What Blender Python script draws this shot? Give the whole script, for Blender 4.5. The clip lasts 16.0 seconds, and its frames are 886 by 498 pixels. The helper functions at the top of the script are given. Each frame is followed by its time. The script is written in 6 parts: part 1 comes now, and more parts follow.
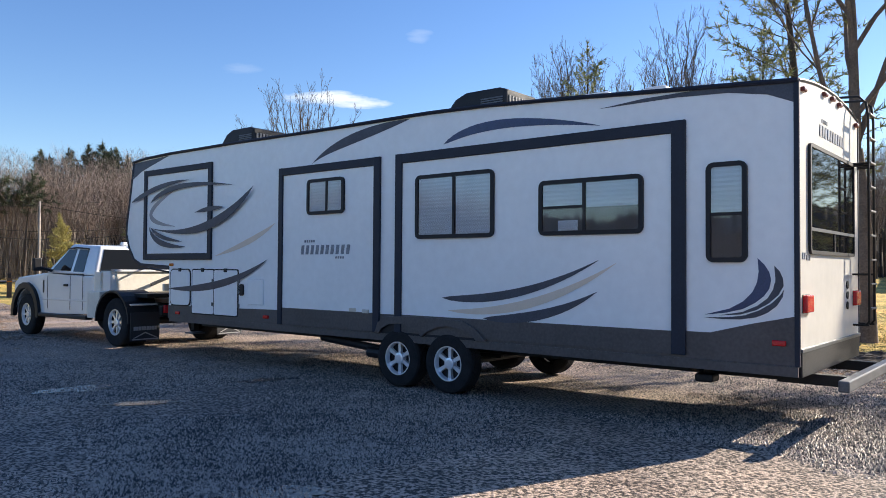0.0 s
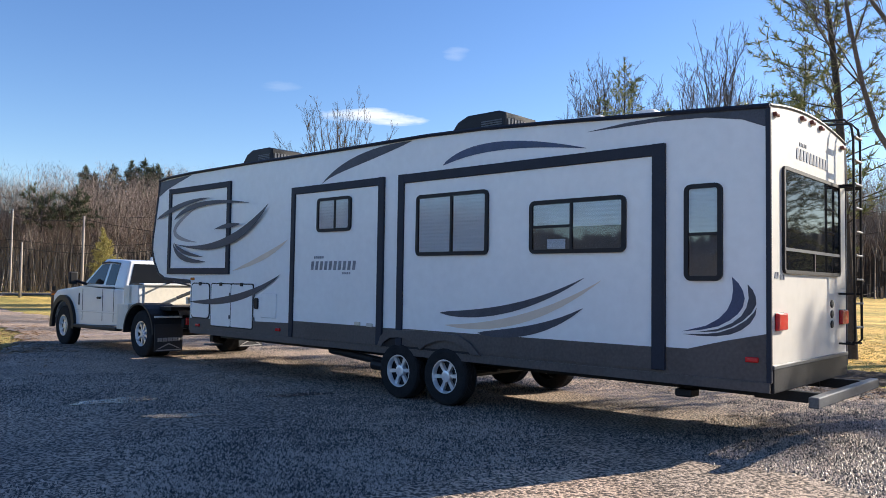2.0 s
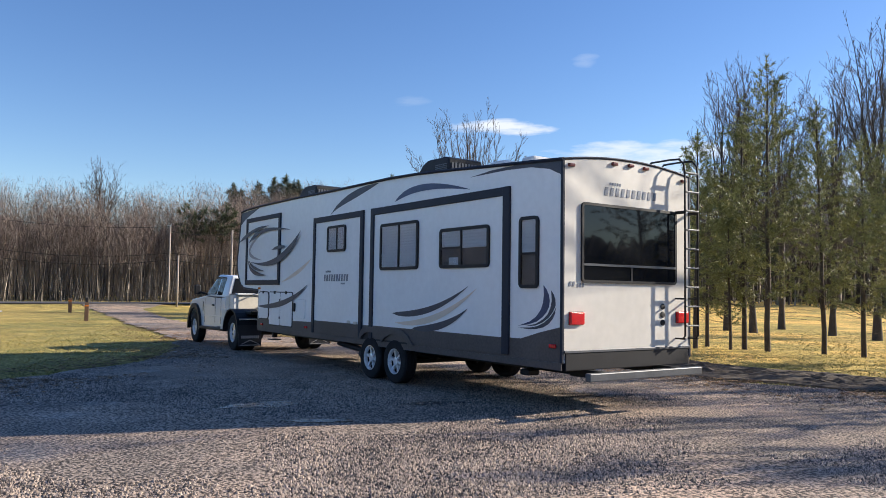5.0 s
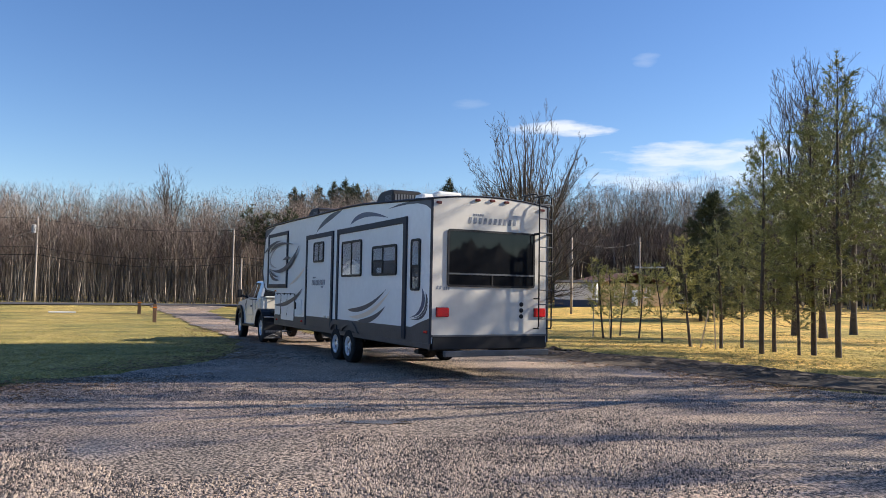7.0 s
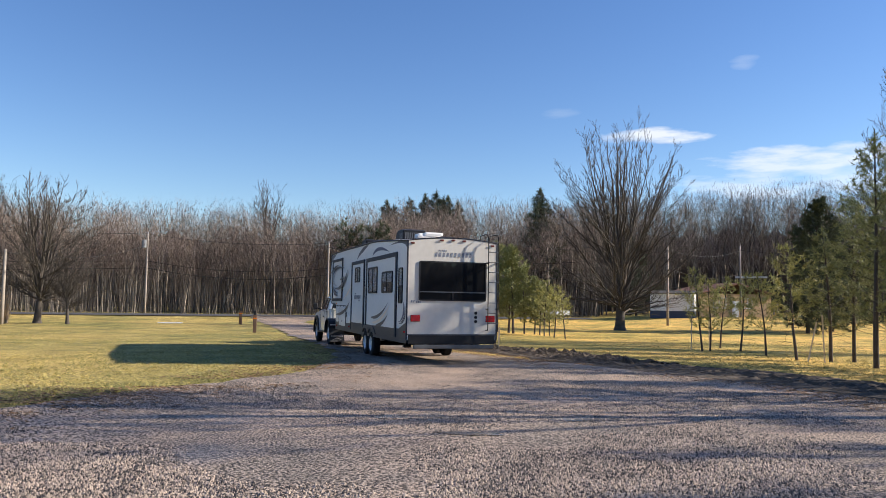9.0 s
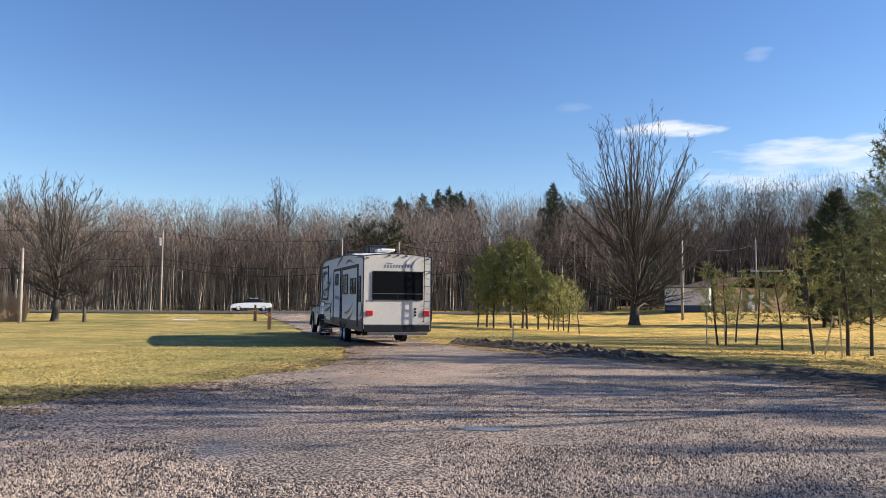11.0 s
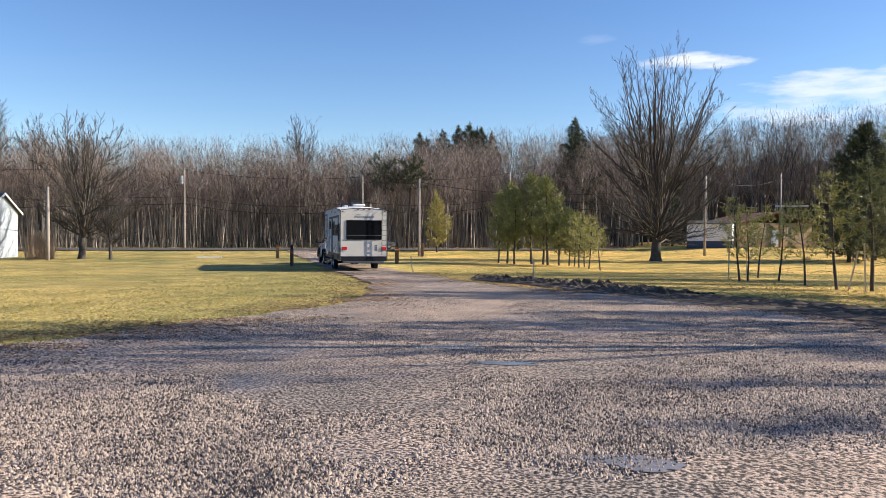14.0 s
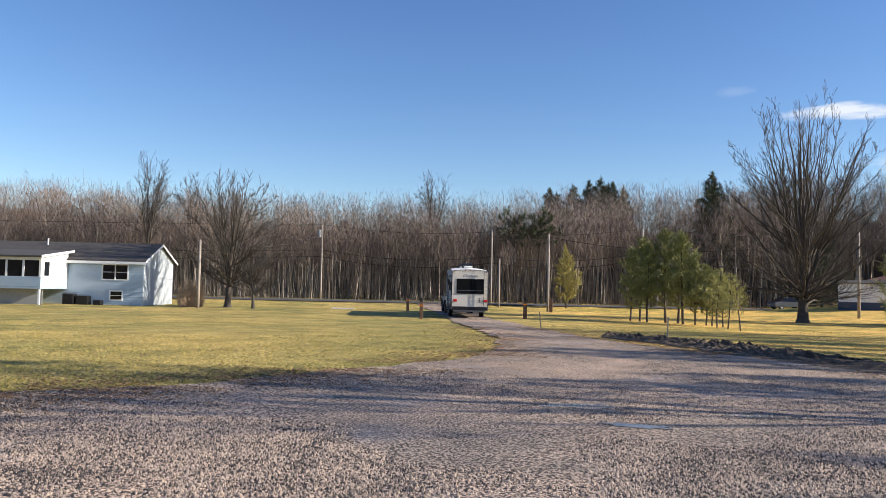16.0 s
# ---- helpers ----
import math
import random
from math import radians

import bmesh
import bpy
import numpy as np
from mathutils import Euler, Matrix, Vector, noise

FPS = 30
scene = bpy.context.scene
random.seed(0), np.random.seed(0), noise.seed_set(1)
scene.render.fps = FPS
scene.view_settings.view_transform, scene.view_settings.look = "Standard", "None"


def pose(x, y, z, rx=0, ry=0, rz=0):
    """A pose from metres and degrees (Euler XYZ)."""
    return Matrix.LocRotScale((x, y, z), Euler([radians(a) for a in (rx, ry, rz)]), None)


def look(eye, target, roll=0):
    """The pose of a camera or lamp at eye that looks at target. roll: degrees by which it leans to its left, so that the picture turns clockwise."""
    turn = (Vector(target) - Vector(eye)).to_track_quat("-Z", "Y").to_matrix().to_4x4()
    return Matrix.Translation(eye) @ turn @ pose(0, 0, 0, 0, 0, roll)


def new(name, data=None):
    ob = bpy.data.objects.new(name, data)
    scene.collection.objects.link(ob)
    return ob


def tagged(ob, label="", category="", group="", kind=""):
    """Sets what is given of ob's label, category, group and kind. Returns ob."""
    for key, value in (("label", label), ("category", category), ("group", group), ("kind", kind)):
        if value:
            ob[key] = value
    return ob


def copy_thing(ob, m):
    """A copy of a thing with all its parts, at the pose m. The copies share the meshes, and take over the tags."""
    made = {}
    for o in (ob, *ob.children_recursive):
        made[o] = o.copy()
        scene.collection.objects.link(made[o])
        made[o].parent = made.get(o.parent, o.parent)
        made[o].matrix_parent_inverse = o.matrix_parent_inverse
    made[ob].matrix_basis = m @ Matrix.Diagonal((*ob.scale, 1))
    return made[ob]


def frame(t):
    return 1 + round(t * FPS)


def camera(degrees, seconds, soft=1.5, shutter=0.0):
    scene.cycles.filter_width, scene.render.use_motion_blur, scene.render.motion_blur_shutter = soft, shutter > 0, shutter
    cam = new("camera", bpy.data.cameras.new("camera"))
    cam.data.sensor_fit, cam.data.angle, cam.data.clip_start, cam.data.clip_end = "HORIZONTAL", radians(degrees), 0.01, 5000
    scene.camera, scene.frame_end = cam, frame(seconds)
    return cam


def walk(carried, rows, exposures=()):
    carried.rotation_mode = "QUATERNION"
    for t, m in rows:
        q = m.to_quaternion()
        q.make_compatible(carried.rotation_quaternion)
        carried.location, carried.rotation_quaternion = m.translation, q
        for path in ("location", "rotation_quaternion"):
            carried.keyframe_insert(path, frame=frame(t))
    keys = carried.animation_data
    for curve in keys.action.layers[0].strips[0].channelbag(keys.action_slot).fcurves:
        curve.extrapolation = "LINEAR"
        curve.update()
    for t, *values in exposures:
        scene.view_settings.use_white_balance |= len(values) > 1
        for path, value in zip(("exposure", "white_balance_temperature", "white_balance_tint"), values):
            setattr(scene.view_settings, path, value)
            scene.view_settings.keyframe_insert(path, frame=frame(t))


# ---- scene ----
cam = camera(60.35, 16.0, soft=0.75)
PATH = [
    (0, -0.00, 1.43, -0.38),
    (0.5, 0.08, 1.46, -0.45),
    (1, 0.44, 1.71, -0.49),
    (1.5, 1.30, 2.13, -0.70),
    (2, 2.61, 2.64, -0.88),
    (2.5, 4.26, 3.09, -1.19),
    (3, 6.01, 3.39, -1.37),
    (3.5, 7.76, 3.55, -1.48),
    (6, 14.64, 3.07, -0.66),
    (6.5, 15.53, 3.14, -0.88),
    (7, 16.74, 3.39, -1.02),
    (7.5, 18.39, 3.71, -1.11),
    (8, 20.25, 3.97, -1.10),
    (8.5, 22.12, 4.11, -1.08),
    (9, 23.59, 4.11, -0.96),
    (9.5, 24.52, 3.98, -0.77),
    (12, 24.50, 3.29, -0.37),
    (12.5, 23.71, 2.13, -0.41),
    (13, 23.50, 0.59, -0.48),
    (13.5, 24.36, -0.67, -0.38),
    (14, 26.16, -0.99, -0.39),
    (14.5, 28.49, -0.28, -0.59),
    (15, 31.21, 1.02, -0.94),
    (15.5, 33.70, 2.17, -1.17),
    (16, 35.79, 2.97, -1.40),
]
EYE = 1.668
walk(cam, [(t, pose(0, 0, EYE, 90 + p, r, y)) for t, y, p, r in PATH], exposures=[(0.0, 1.16), (3.5, 1.08), (6.0, 0.95), (13.0, 0.95), (14.5, 1.05), (16.0, 0.90)])

# the tow: seconds, the trailer's rear centre x and y, its heading, and the truck's turn against it
TOW = [
    (0, 3.90, 7.65, 50.62, 1.00),
    (0.5, 3.87, 7.66, 50.55, 1.00),
    (1, 3.77, 7.73, 50.53, 1.00),
    (1.5, 3.62, 7.85, 50.54, 0.50),
    (2, 3.43, 8.00, 50.41, 0.25),
    (2.5, 3.14, 8.20, 50.13, -0.25),
    (3, 2.77, 8.49, 49.81, -0.75),
    (3.5, 2.30, 8.79, 49.14, -1.50),
    (6, -1.20, 11.60, 45.69, -1.75),
    (6.5, -2.16, 12.47, 44.88, -1.90),
    (7, -3.14, 13.47, 44.22, -1.70),
    (7.5, -4.18, 14.54, 43.58, -1.60),
    (8, -5.33, 15.64, 42.63, -1.20),
    (8.5, -6.49, 16.89, 41.90, -0.40),
    (9, -7.68, 18.20, 41.62, 0.00),
    (9.5, -8.92, 19.54, 41.28, 0.25),
    (12, -15.11, 26.55, 40.53, 1.00),
    (12.5, -16.45, 28.13, 40.15, 1.40),
    (13, -17.84, 29.78, 39.77, 1.80),
    (13.5, -19.39, 31.62, 39.39, 2.20),
    (14, -21.09, 33.64, 39.02, 2.60),
    (14.5, -22.86, 35.82, 38.65, 3.00),
    (15, -24.76, 38.10, 38.28, 3.40),
    (15.5, -26.68, 40.45, 37.90, 3.70),
    (16, -28.60, 42.79, 37.50, 4.00),
]

# ---- light ----
SUN_DIR = Vector((0.88, 0.47, 0.0)).normalized()
SUN_EL = radians(24.5)


def build_light():
    world = bpy.data.worlds.new("sky")
    scene.world = world
    world.use_nodes = True
    nt = world.node_tree
    nt.nodes.clear()
    out = nt.nodes.new("ShaderNodeOutputWorld")
    bg = nt.nodes.new("ShaderNodeBackground")
    sky = nt.nodes.new("ShaderNodeTexSky")
    sky.sky_type = "NISHITA"
    sky.sun_disc = False
    sky.sun_elevation = SUN_EL
    sky.sun_rotation = math.atan2(SUN_DIR.x, SUN_DIR.y)
    sky.air_density, sky.dust_density, sky.ozone_density = 1.0, 0.15, 2.6
    bg.inputs["Strength"].default_value = 0.088
    # a few thin clouds low in the north-west: azimuth and height in degrees, half width and half thickness
    L = nt.links.new

    def math_node(op, *args):
        n = nt.nodes.new("ShaderNodeMath")
        n.operation = op
        for i, v in enumerate(args):
            if isinstance(v, (int, float)):
                n.inputs[i].default_value = v
            else:
                L(v, n.inputs[i])
        return n.outputs["Value"]

    tc = nt.nodes.new("ShaderNodeTexCoord")
    sep = nt.nodes.new("ShaderNodeSeparateXYZ")
    L(tc.outputs["Generated"], sep.inputs["Vector"])
    az = math_node("MULTIPLY", math_node("ARCTAN2", math_node("MULTIPLY", sep.outputs["X"], -1.0), sep.outputs["Y"]), 57.2958)
    el = math_node("MULTIPLY", math_node("ARCSINE", sep.outputs["Z"]), 57.2958)
    comb = nt.nodes.new("ShaderNodeCombineXYZ")
    L(math_node("MULTIPLY", az, 0.16), comb.inputs["X"])
    L(math_node("MULTIPLY", el, 0.75), comb.inputs["Y"])
    nz = nt.nodes.new("ShaderNodeTexNoise")
    nz.inputs["Scale"].default_value, nz.inputs["Detail"].default_value, nz.inputs["Roughness"].default_value = 1.3, 8, 0.55
    L(comb.outputs["Vector"], nz.inputs["Vector"])
    total = None
    for a0, e0, w, h, amount in CLOUDS:
        dx = math_node("MULTIPLY", math_node("SUBTRACT", az, a0), 1.0 / w)
        dy = math_node("MULTIPLY", math_node("SUBTRACT", el, e0), 1.0 / h)
        d = math_node("ADD", math_node("MULTIPLY", dx, dx), math_node("MULTIPLY", dy, dy))
        v = math_node("SUBTRACT", math_node("ADD", 1.0, math_node("MULTIPLY", math_node("SUBTRACT", nz.outputs["Fac"], 0.5), 4.4)), d)
        v = math_node("MULTIPLY", math_node("MINIMUM", math_node("MAXIMUM", v, 0.0), 1.0), amount)
        total = v if total is None else math_node("MAXIMUM", total, v)
    mix = nt.nodes.new("ShaderNodeMix")
    mix.data_type = "RGBA"
    mix.inputs["B"].default_value = CLOUD_WHITE
    L(total, mix.inputs["Factor"])
    hue = nt.nodes.new("ShaderNodeHueSaturation")
    hue.inputs["Saturation"].default_value = 1.2
    hue.inputs["Hue"].default_value = 0.512
    L(sky.outputs["Color"], hue.inputs["Color"])
    L(hue.outputs["Color"], mix.inputs["A"])
    L(mix.outputs["Result"], bg.inputs["Color"])
    L(bg.outputs["Background"], out.inputs["Surface"])
    sun = bpy.data.lights.new("sun", "SUN")
    sun.energy, sun.angle, sun.color = 4.6, radians(0.53), (1.0, 0.90, 0.76)
    ob = new("sun", sun)
    d = Vector((SUN_DIR.x * math.cos(SUN_EL), SUN_DIR.y * math.cos(SUN_EL), math.sin(SUN_EL)))
    ob.matrix_world = look(d * 50, (0, 0, 0))


CLOUDS = ((7.8, 12.4, 3.9, 0.62, 0.8), (-2.0, 10.3, 6.5, 1.0, 0.62), (-2.0, 8.6, 9.0, 1.2, 0.45), (1.8, 17.0, 1.1, 0.5, 0.13), (15.2, 14.2, 1.7, 0.5, 0.09), (-14.0, 8.2, 8.0, 1.0, 0.4))
CLOUD_WHITE = (6.2, 6.3, 6.5, 1)
build_light()


# ---- materials ----
def mat(name, color, rough=0.6, metal=0.0, vary=0.15, scale=4.0, fine=60.0, bump=0.0, spec=0.5, color2=None, island=0.0, objr=0.0, trans=0.0, emit=0.0, coat=0.0):
    """Two scales of noise over the base colour; the bump follows the fine one."""
    m = bpy.data.materials.new(name)
    m.use_nodes = True
    nt = m.node_tree
    b = nt.nodes["Principled BSDF"]
    L = nt.links.new
    b.inputs["Roughness"].default_value = rough
    b.inputs["Metallic"].default_value = metal
    b.inputs["Specular IOR Level"].default_value = spec
    b.inputs["Transmission Weight"].default_value = trans
    b.inputs["Coat Weight"].default_value = coat
    if emit:
        b.inputs["Emission Color"].default_value = (*color, 1)
        b.inputs["Emission Strength"].default_value = emit
    tc = nt.nodes.new("ShaderNodeTexCoord")
    n1 = nt.nodes.new("ShaderNodeTexNoise")
    n1.inputs["Scale"].default_value = scale
    n1.inputs["Detail"].default_value = 5
    n2 = nt.nodes.new("ShaderNodeTexNoise")
    n2.inputs["Scale"].default_value = fine
    n2.inputs["Detail"].default_value = 3
    for n in (n1, n2):
        L(tc.outputs["Object"], n.inputs["Vector"])
    add = nt.nodes.new("ShaderNodeMath")
    add.operation = "ADD"
    L(n1.outputs["Fac"], add.inputs[0])
    L(n2.outputs["Fac"], add.inputs[1])
    src = add.outputs["Value"]
    for amount, node in ((island, "ShaderNodeNewGeometry"), (objr, "ShaderNodeObjectInfo")):
        if amount:
            g = nt.nodes.new(node)
            sc = nt.nodes.new("ShaderNodeMath")
            sc.operation = "MULTIPLY_ADD"
            L(g.outputs["Random Per Island" if amount is island and node.endswith("Geometry") else "Random"], sc.inputs[0])
            sc.inputs[1].default_value = amount
            L(src, sc.inputs[2])
            sub = nt.nodes.new("ShaderNodeMath")
            sub.operation = "SUBTRACT"
            L(sc.outputs["Value"], sub.inputs[0])
            sub.inputs[1].default_value = amount / 2
            src = sub.outputs["Value"]
    ramp = nt.nodes.new("ShaderNodeValToRGB")
    c2 = color2 or tuple(min(1, c * (1 + vary)) for c in color)
    c1 = color if color2 else tuple(c * (1 - vary) for c in color)
    half = nt.nodes.new("ShaderNodeMath")
    half.operation = "MULTIPLY"
    half.inputs[1].default_value = 0.5
    L(src, half.inputs[0])
    ramp.color_ramp.elements[0].position, ramp.color_ramp.elements[1].position = 0.35, 0.65
    ramp.color_ramp.elements[0].color, ramp.color_ramp.elements[1].color = (*c1, 1), (*c2, 1)
    L(half.outputs["Value"], ramp.inputs["Fac"])
    L(ramp.outputs["Color"], b.inputs["Base Color"])
    if bump:
        bp = nt.nodes.new("ShaderNodeBump")
        bp.inputs["Strength"].default_value = bump
        bp.inputs["Distance"].default_value = 0.02
        L(n2.outputs["Fac"], bp.inputs["Height"])
        L(bp.outputs["Normal"], b.inputs["Normal"])
    return m


M = {}
# one gelcoat in two tones: lifted for the shaded side, dimmed for the sunlit rear
M["shell"] = mat("gelcoat_shade_lifted", (0.86, 0.88, 0.88), 0.24, vary=0.035, scale=1.2, fine=9, spec=0.5)
M["rear"] = mat("gelcoat_sun_dimmed", (0.64, 0.605, 0.545), 0.4, vary=0.06, scale=1.0, fine=7)
M["skirt"] = mat("brown_grey_skirt", (0.105, 0.090, 0.084), 0.5, spec=0.3, vary=0.2, scale=2, fine=30)
M["trim"] = mat("dark_slide_trim", (0.022, 0.027, 0.042), 0.5, vary=0.15, spec=0.25)
M["decal_dark"] = mat("dark_grey_decal", (0.07, 0.075, 0.095), 0.4, vary=0.2, scale=6, spec=0.3)
M["decal_blue"] = mat("blue_grey_decal", (0.035, 0.055, 0.13), 0.35, vary=0.2, scale=5)
M["decal_grey"] = mat("pale_grey_decal", (0.33, 0.32, 0.33), 0.4, vary=0.08)
M["decal_tan"] = mat("tan_decal", (0.74, 0.62, 0.49), 0.4, vary=0.05)
M["letter_grey"] = mat("grey_lettering", (0.20, 0.215, 0.25), 0.4, vary=0.3, scale=12)
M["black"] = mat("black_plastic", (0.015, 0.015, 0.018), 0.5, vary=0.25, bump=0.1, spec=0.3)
M["rubber"] = mat("tyre_rubber", (0.020, 0.020, 0.021), 0.85, spec=0.2, vary=0.3, scale=8, fine=80, bump=0.2)
M["steel"] = mat("painted_black_steel", (0.014, 0.014, 0.014), 0.5, 0.1, spec=0.3, vary=0.3, scale=6)
M["grey_steel"] = mat("grey_bumper_steel", (0.11, 0.115, 0.125), 0.45, 0.4, vary=0.2, scale=5)
M["alloy"] = mat("cast_alloy", (0.90, 0.90, 0.91), 0.22, 0.45, vary=0.08)
M["roof"] = mat("white_roof_membrane", (0.72, 0.71, 0.69), 0.7, vary=0.08)
M["beige"] = mat("beige_plastic", (0.62, 0.57, 0.48), 0.5, vary=0.06)
M["red"] = mat("red_lens", (0.55, 0.012, 0.015), 0.2, vary=0.2, scale=20, fine=120, bump=0.2)
M["marker"] = mat("dark_red_lens", (0.13, 0.018, 0.012), 0.3, vary=0.2)
M["amber"] = mat("amber_lens", (0.75, 0.20, 0.02), 0.25, vary=0.2)
M["blind"] = mat("white_pleated_blind", (0.86, 0.86, 0.88), 0.7, vary=0.05)
# tone of the flat plates that stand for dim rooms behind the windows
M["inside"] = mat("room_shade_grey", (0.10, 0.108, 0.118), 0.7, vary=0.4, scale=2)
M["glass"] = mat("tinted_glass", (0.72, 0.75, 0.78), 0.02, vary=0.02, trans=1.0, spec=0.6)
M["dark_glass"] = mat("dark_tinted_glass", (0.010, 0.011, 0.013), 0.03, vary=0.05, spec=0.32)
M["white_paint"] = mat("white_car_paint", (0.78, 0.79, 0.80), 0.22, vary=0.03, coat=0.5)
M["white_bed"] = mat("worn_white_steel", (0.76, 0.71, 0.62), 0.4, vary=0.07, scale=2, fine=14)
M["silver_paint"] = mat("silver_car_paint", (0.17, 0.19, 0.22), 0.25, 0.5, vary=0.04, coat=0.5)
M["bark"] = mat("grey_brown_bark", (0.072, 0.06, 0.05), 0.9, vary=0.35, scale=3, fine=25, bump=0.5)
M["brown_bark"] = mat("brown_bark", (0.13, 0.10, 0.08), 0.9, vary=0.35, scale=3, fine=25, bump=0.5)
M["wood_bark"] = mat("woods_bark", (0.06, 0.050, 0.044), 0.9, color2=(0.36, 0.31, 0.26), scale=0.03, fine=0.4, island=0.7)
M["wood_twig"] = mat("wood_twig", (0.10, 0.076, 0.066), 0.9, color2=(0.27, 0.205, 0.172), scale=0.03, fine=0.4, island=0.7)
M["pine_bark"] = mat("pine_bark", (0.065, 0.052, 0.043), 0.9, vary=0.35, scale=4, fine=30, bump=0.4)
M["needle"] = mat("pine_needles", (0.115, 0.135, 0.045), 0.55, color2=(0.36, 0.355, 0.12), scale=0.8, fine=6, island=0.4)
M["needle_young"] = mat("yellow_green_needles", (0.24, 0.235, 0.06), 0.55, color2=(0.54, 0.50, 0.16), scale=0.9, fine=6, island=0.4)
M["needle_gold"] = mat("golden_larch_needles", (0.30, 0.26, 0.08), 0.6, color2=(0.52, 0.46, 0.17), scale=0.9, fine=6, island=0.4)
M["spruce"] = mat("dark_spruce", (0.022, 0.032, 0.016), 0.7, color2=(0.085, 0.105, 0.05), scale=0.5, fine=5, island=0.4)
M["pole"] = mat("weathered_pole", (0.30, 0.26, 0.22), 0.85, vary=0.2, scale=3, fine=30)
M["post"] = mat("brown_wood_post", (0.13, 0.075, 0.045), 0.8, vary=0.3, scale=5, fine=40)
M["stake"] = mat("pale_wood_stake", (0.55, 0.45, 0.32), 0.8, vary=0.15)
M["wire"] = mat("black_cable", (0.012, 0.012, 0.012), 0.6, vary=0.1)
M["asphalt"] = mat("asphalt", (0.075, 0.072, 0.070), 0.85, vary=0.2, scale=0.5, fine=15)
M["soil"] = mat("turned_soil", (0.035, 0.026, 0.019), 0.95, color2=(0.13, 0.095, 0.065), scale=1.5, fine=12, bump=0.9)
M["siding"] = mat("pale_blue_siding", (0.36, 0.45, 0.54), 0.5, vary=0.06)
# white siding dimmed in colour for the gable in full sun
M["siding_sun_dimmed"] = mat("gable_siding_dimmed", (0.42, 0.465, 0.51), 0.5, vary=0.06, scale=1.5)
M["siding_white"] = mat("white_siding", (0.76, 0.77, 0.78), 0.5, vary=0.04)
M["shingle"] = mat("dark_shingles", (0.06, 0.055, 0.052), 0.9, vary=0.25, scale=2, fine=20)
M["red_roof"] = mat("red_shingles", (0.20, 0.085, 0.06), 0.85, vary=0.25, scale=2, fine=20)
M["grey_block"] = mat("grey_skirting", (0.32, 0.33, 0.34), 0.8, vary=0.1)
M["tan_wall"] = mat("tan_wall", (0.50, 0.33, 0.17), 0.7, vary=0.15)
M["blue_wall"] = mat("dark_blue_panel", (0.035, 0.055, 0.10), 0.6, vary=0.1)
M["wood_depth_sheet"] = mat("dark_wood_sheet", (0.035, 0.029, 0.026), 0.95, color2=(0.10, 0.080, 0.067), scale=0.08, fine=1.2)
M["reed"] = mat("dry_reeds", (0.44, 0.32, 0.21), 0.9, vary=0.25, island=0.4)
M["stone"] = mat("gravel_stone", (0.045, 0.040, 0.037), 0.5, color2=(0.55, 0.43, 0.335), scale=0.6, fine=3, island=1.1)
M["leaf"] = mat("dead_leaves", (0.10, 0.055, 0.025), 0.85, color2=(0.36, 0.21, 0.10), scale=2, fine=20, island=0.9)
M["grass_blade"] = mat("winter_grass", (0.16, 0.17, 0.04), 0.7, color2=(0.55, 0.42, 0.145), scale=0.35, fine=4, island=0.6)
M["mud_flap"] = mat("mud_flap", (0.02, 0.022, 0.028), 0.6, vary=0.2)


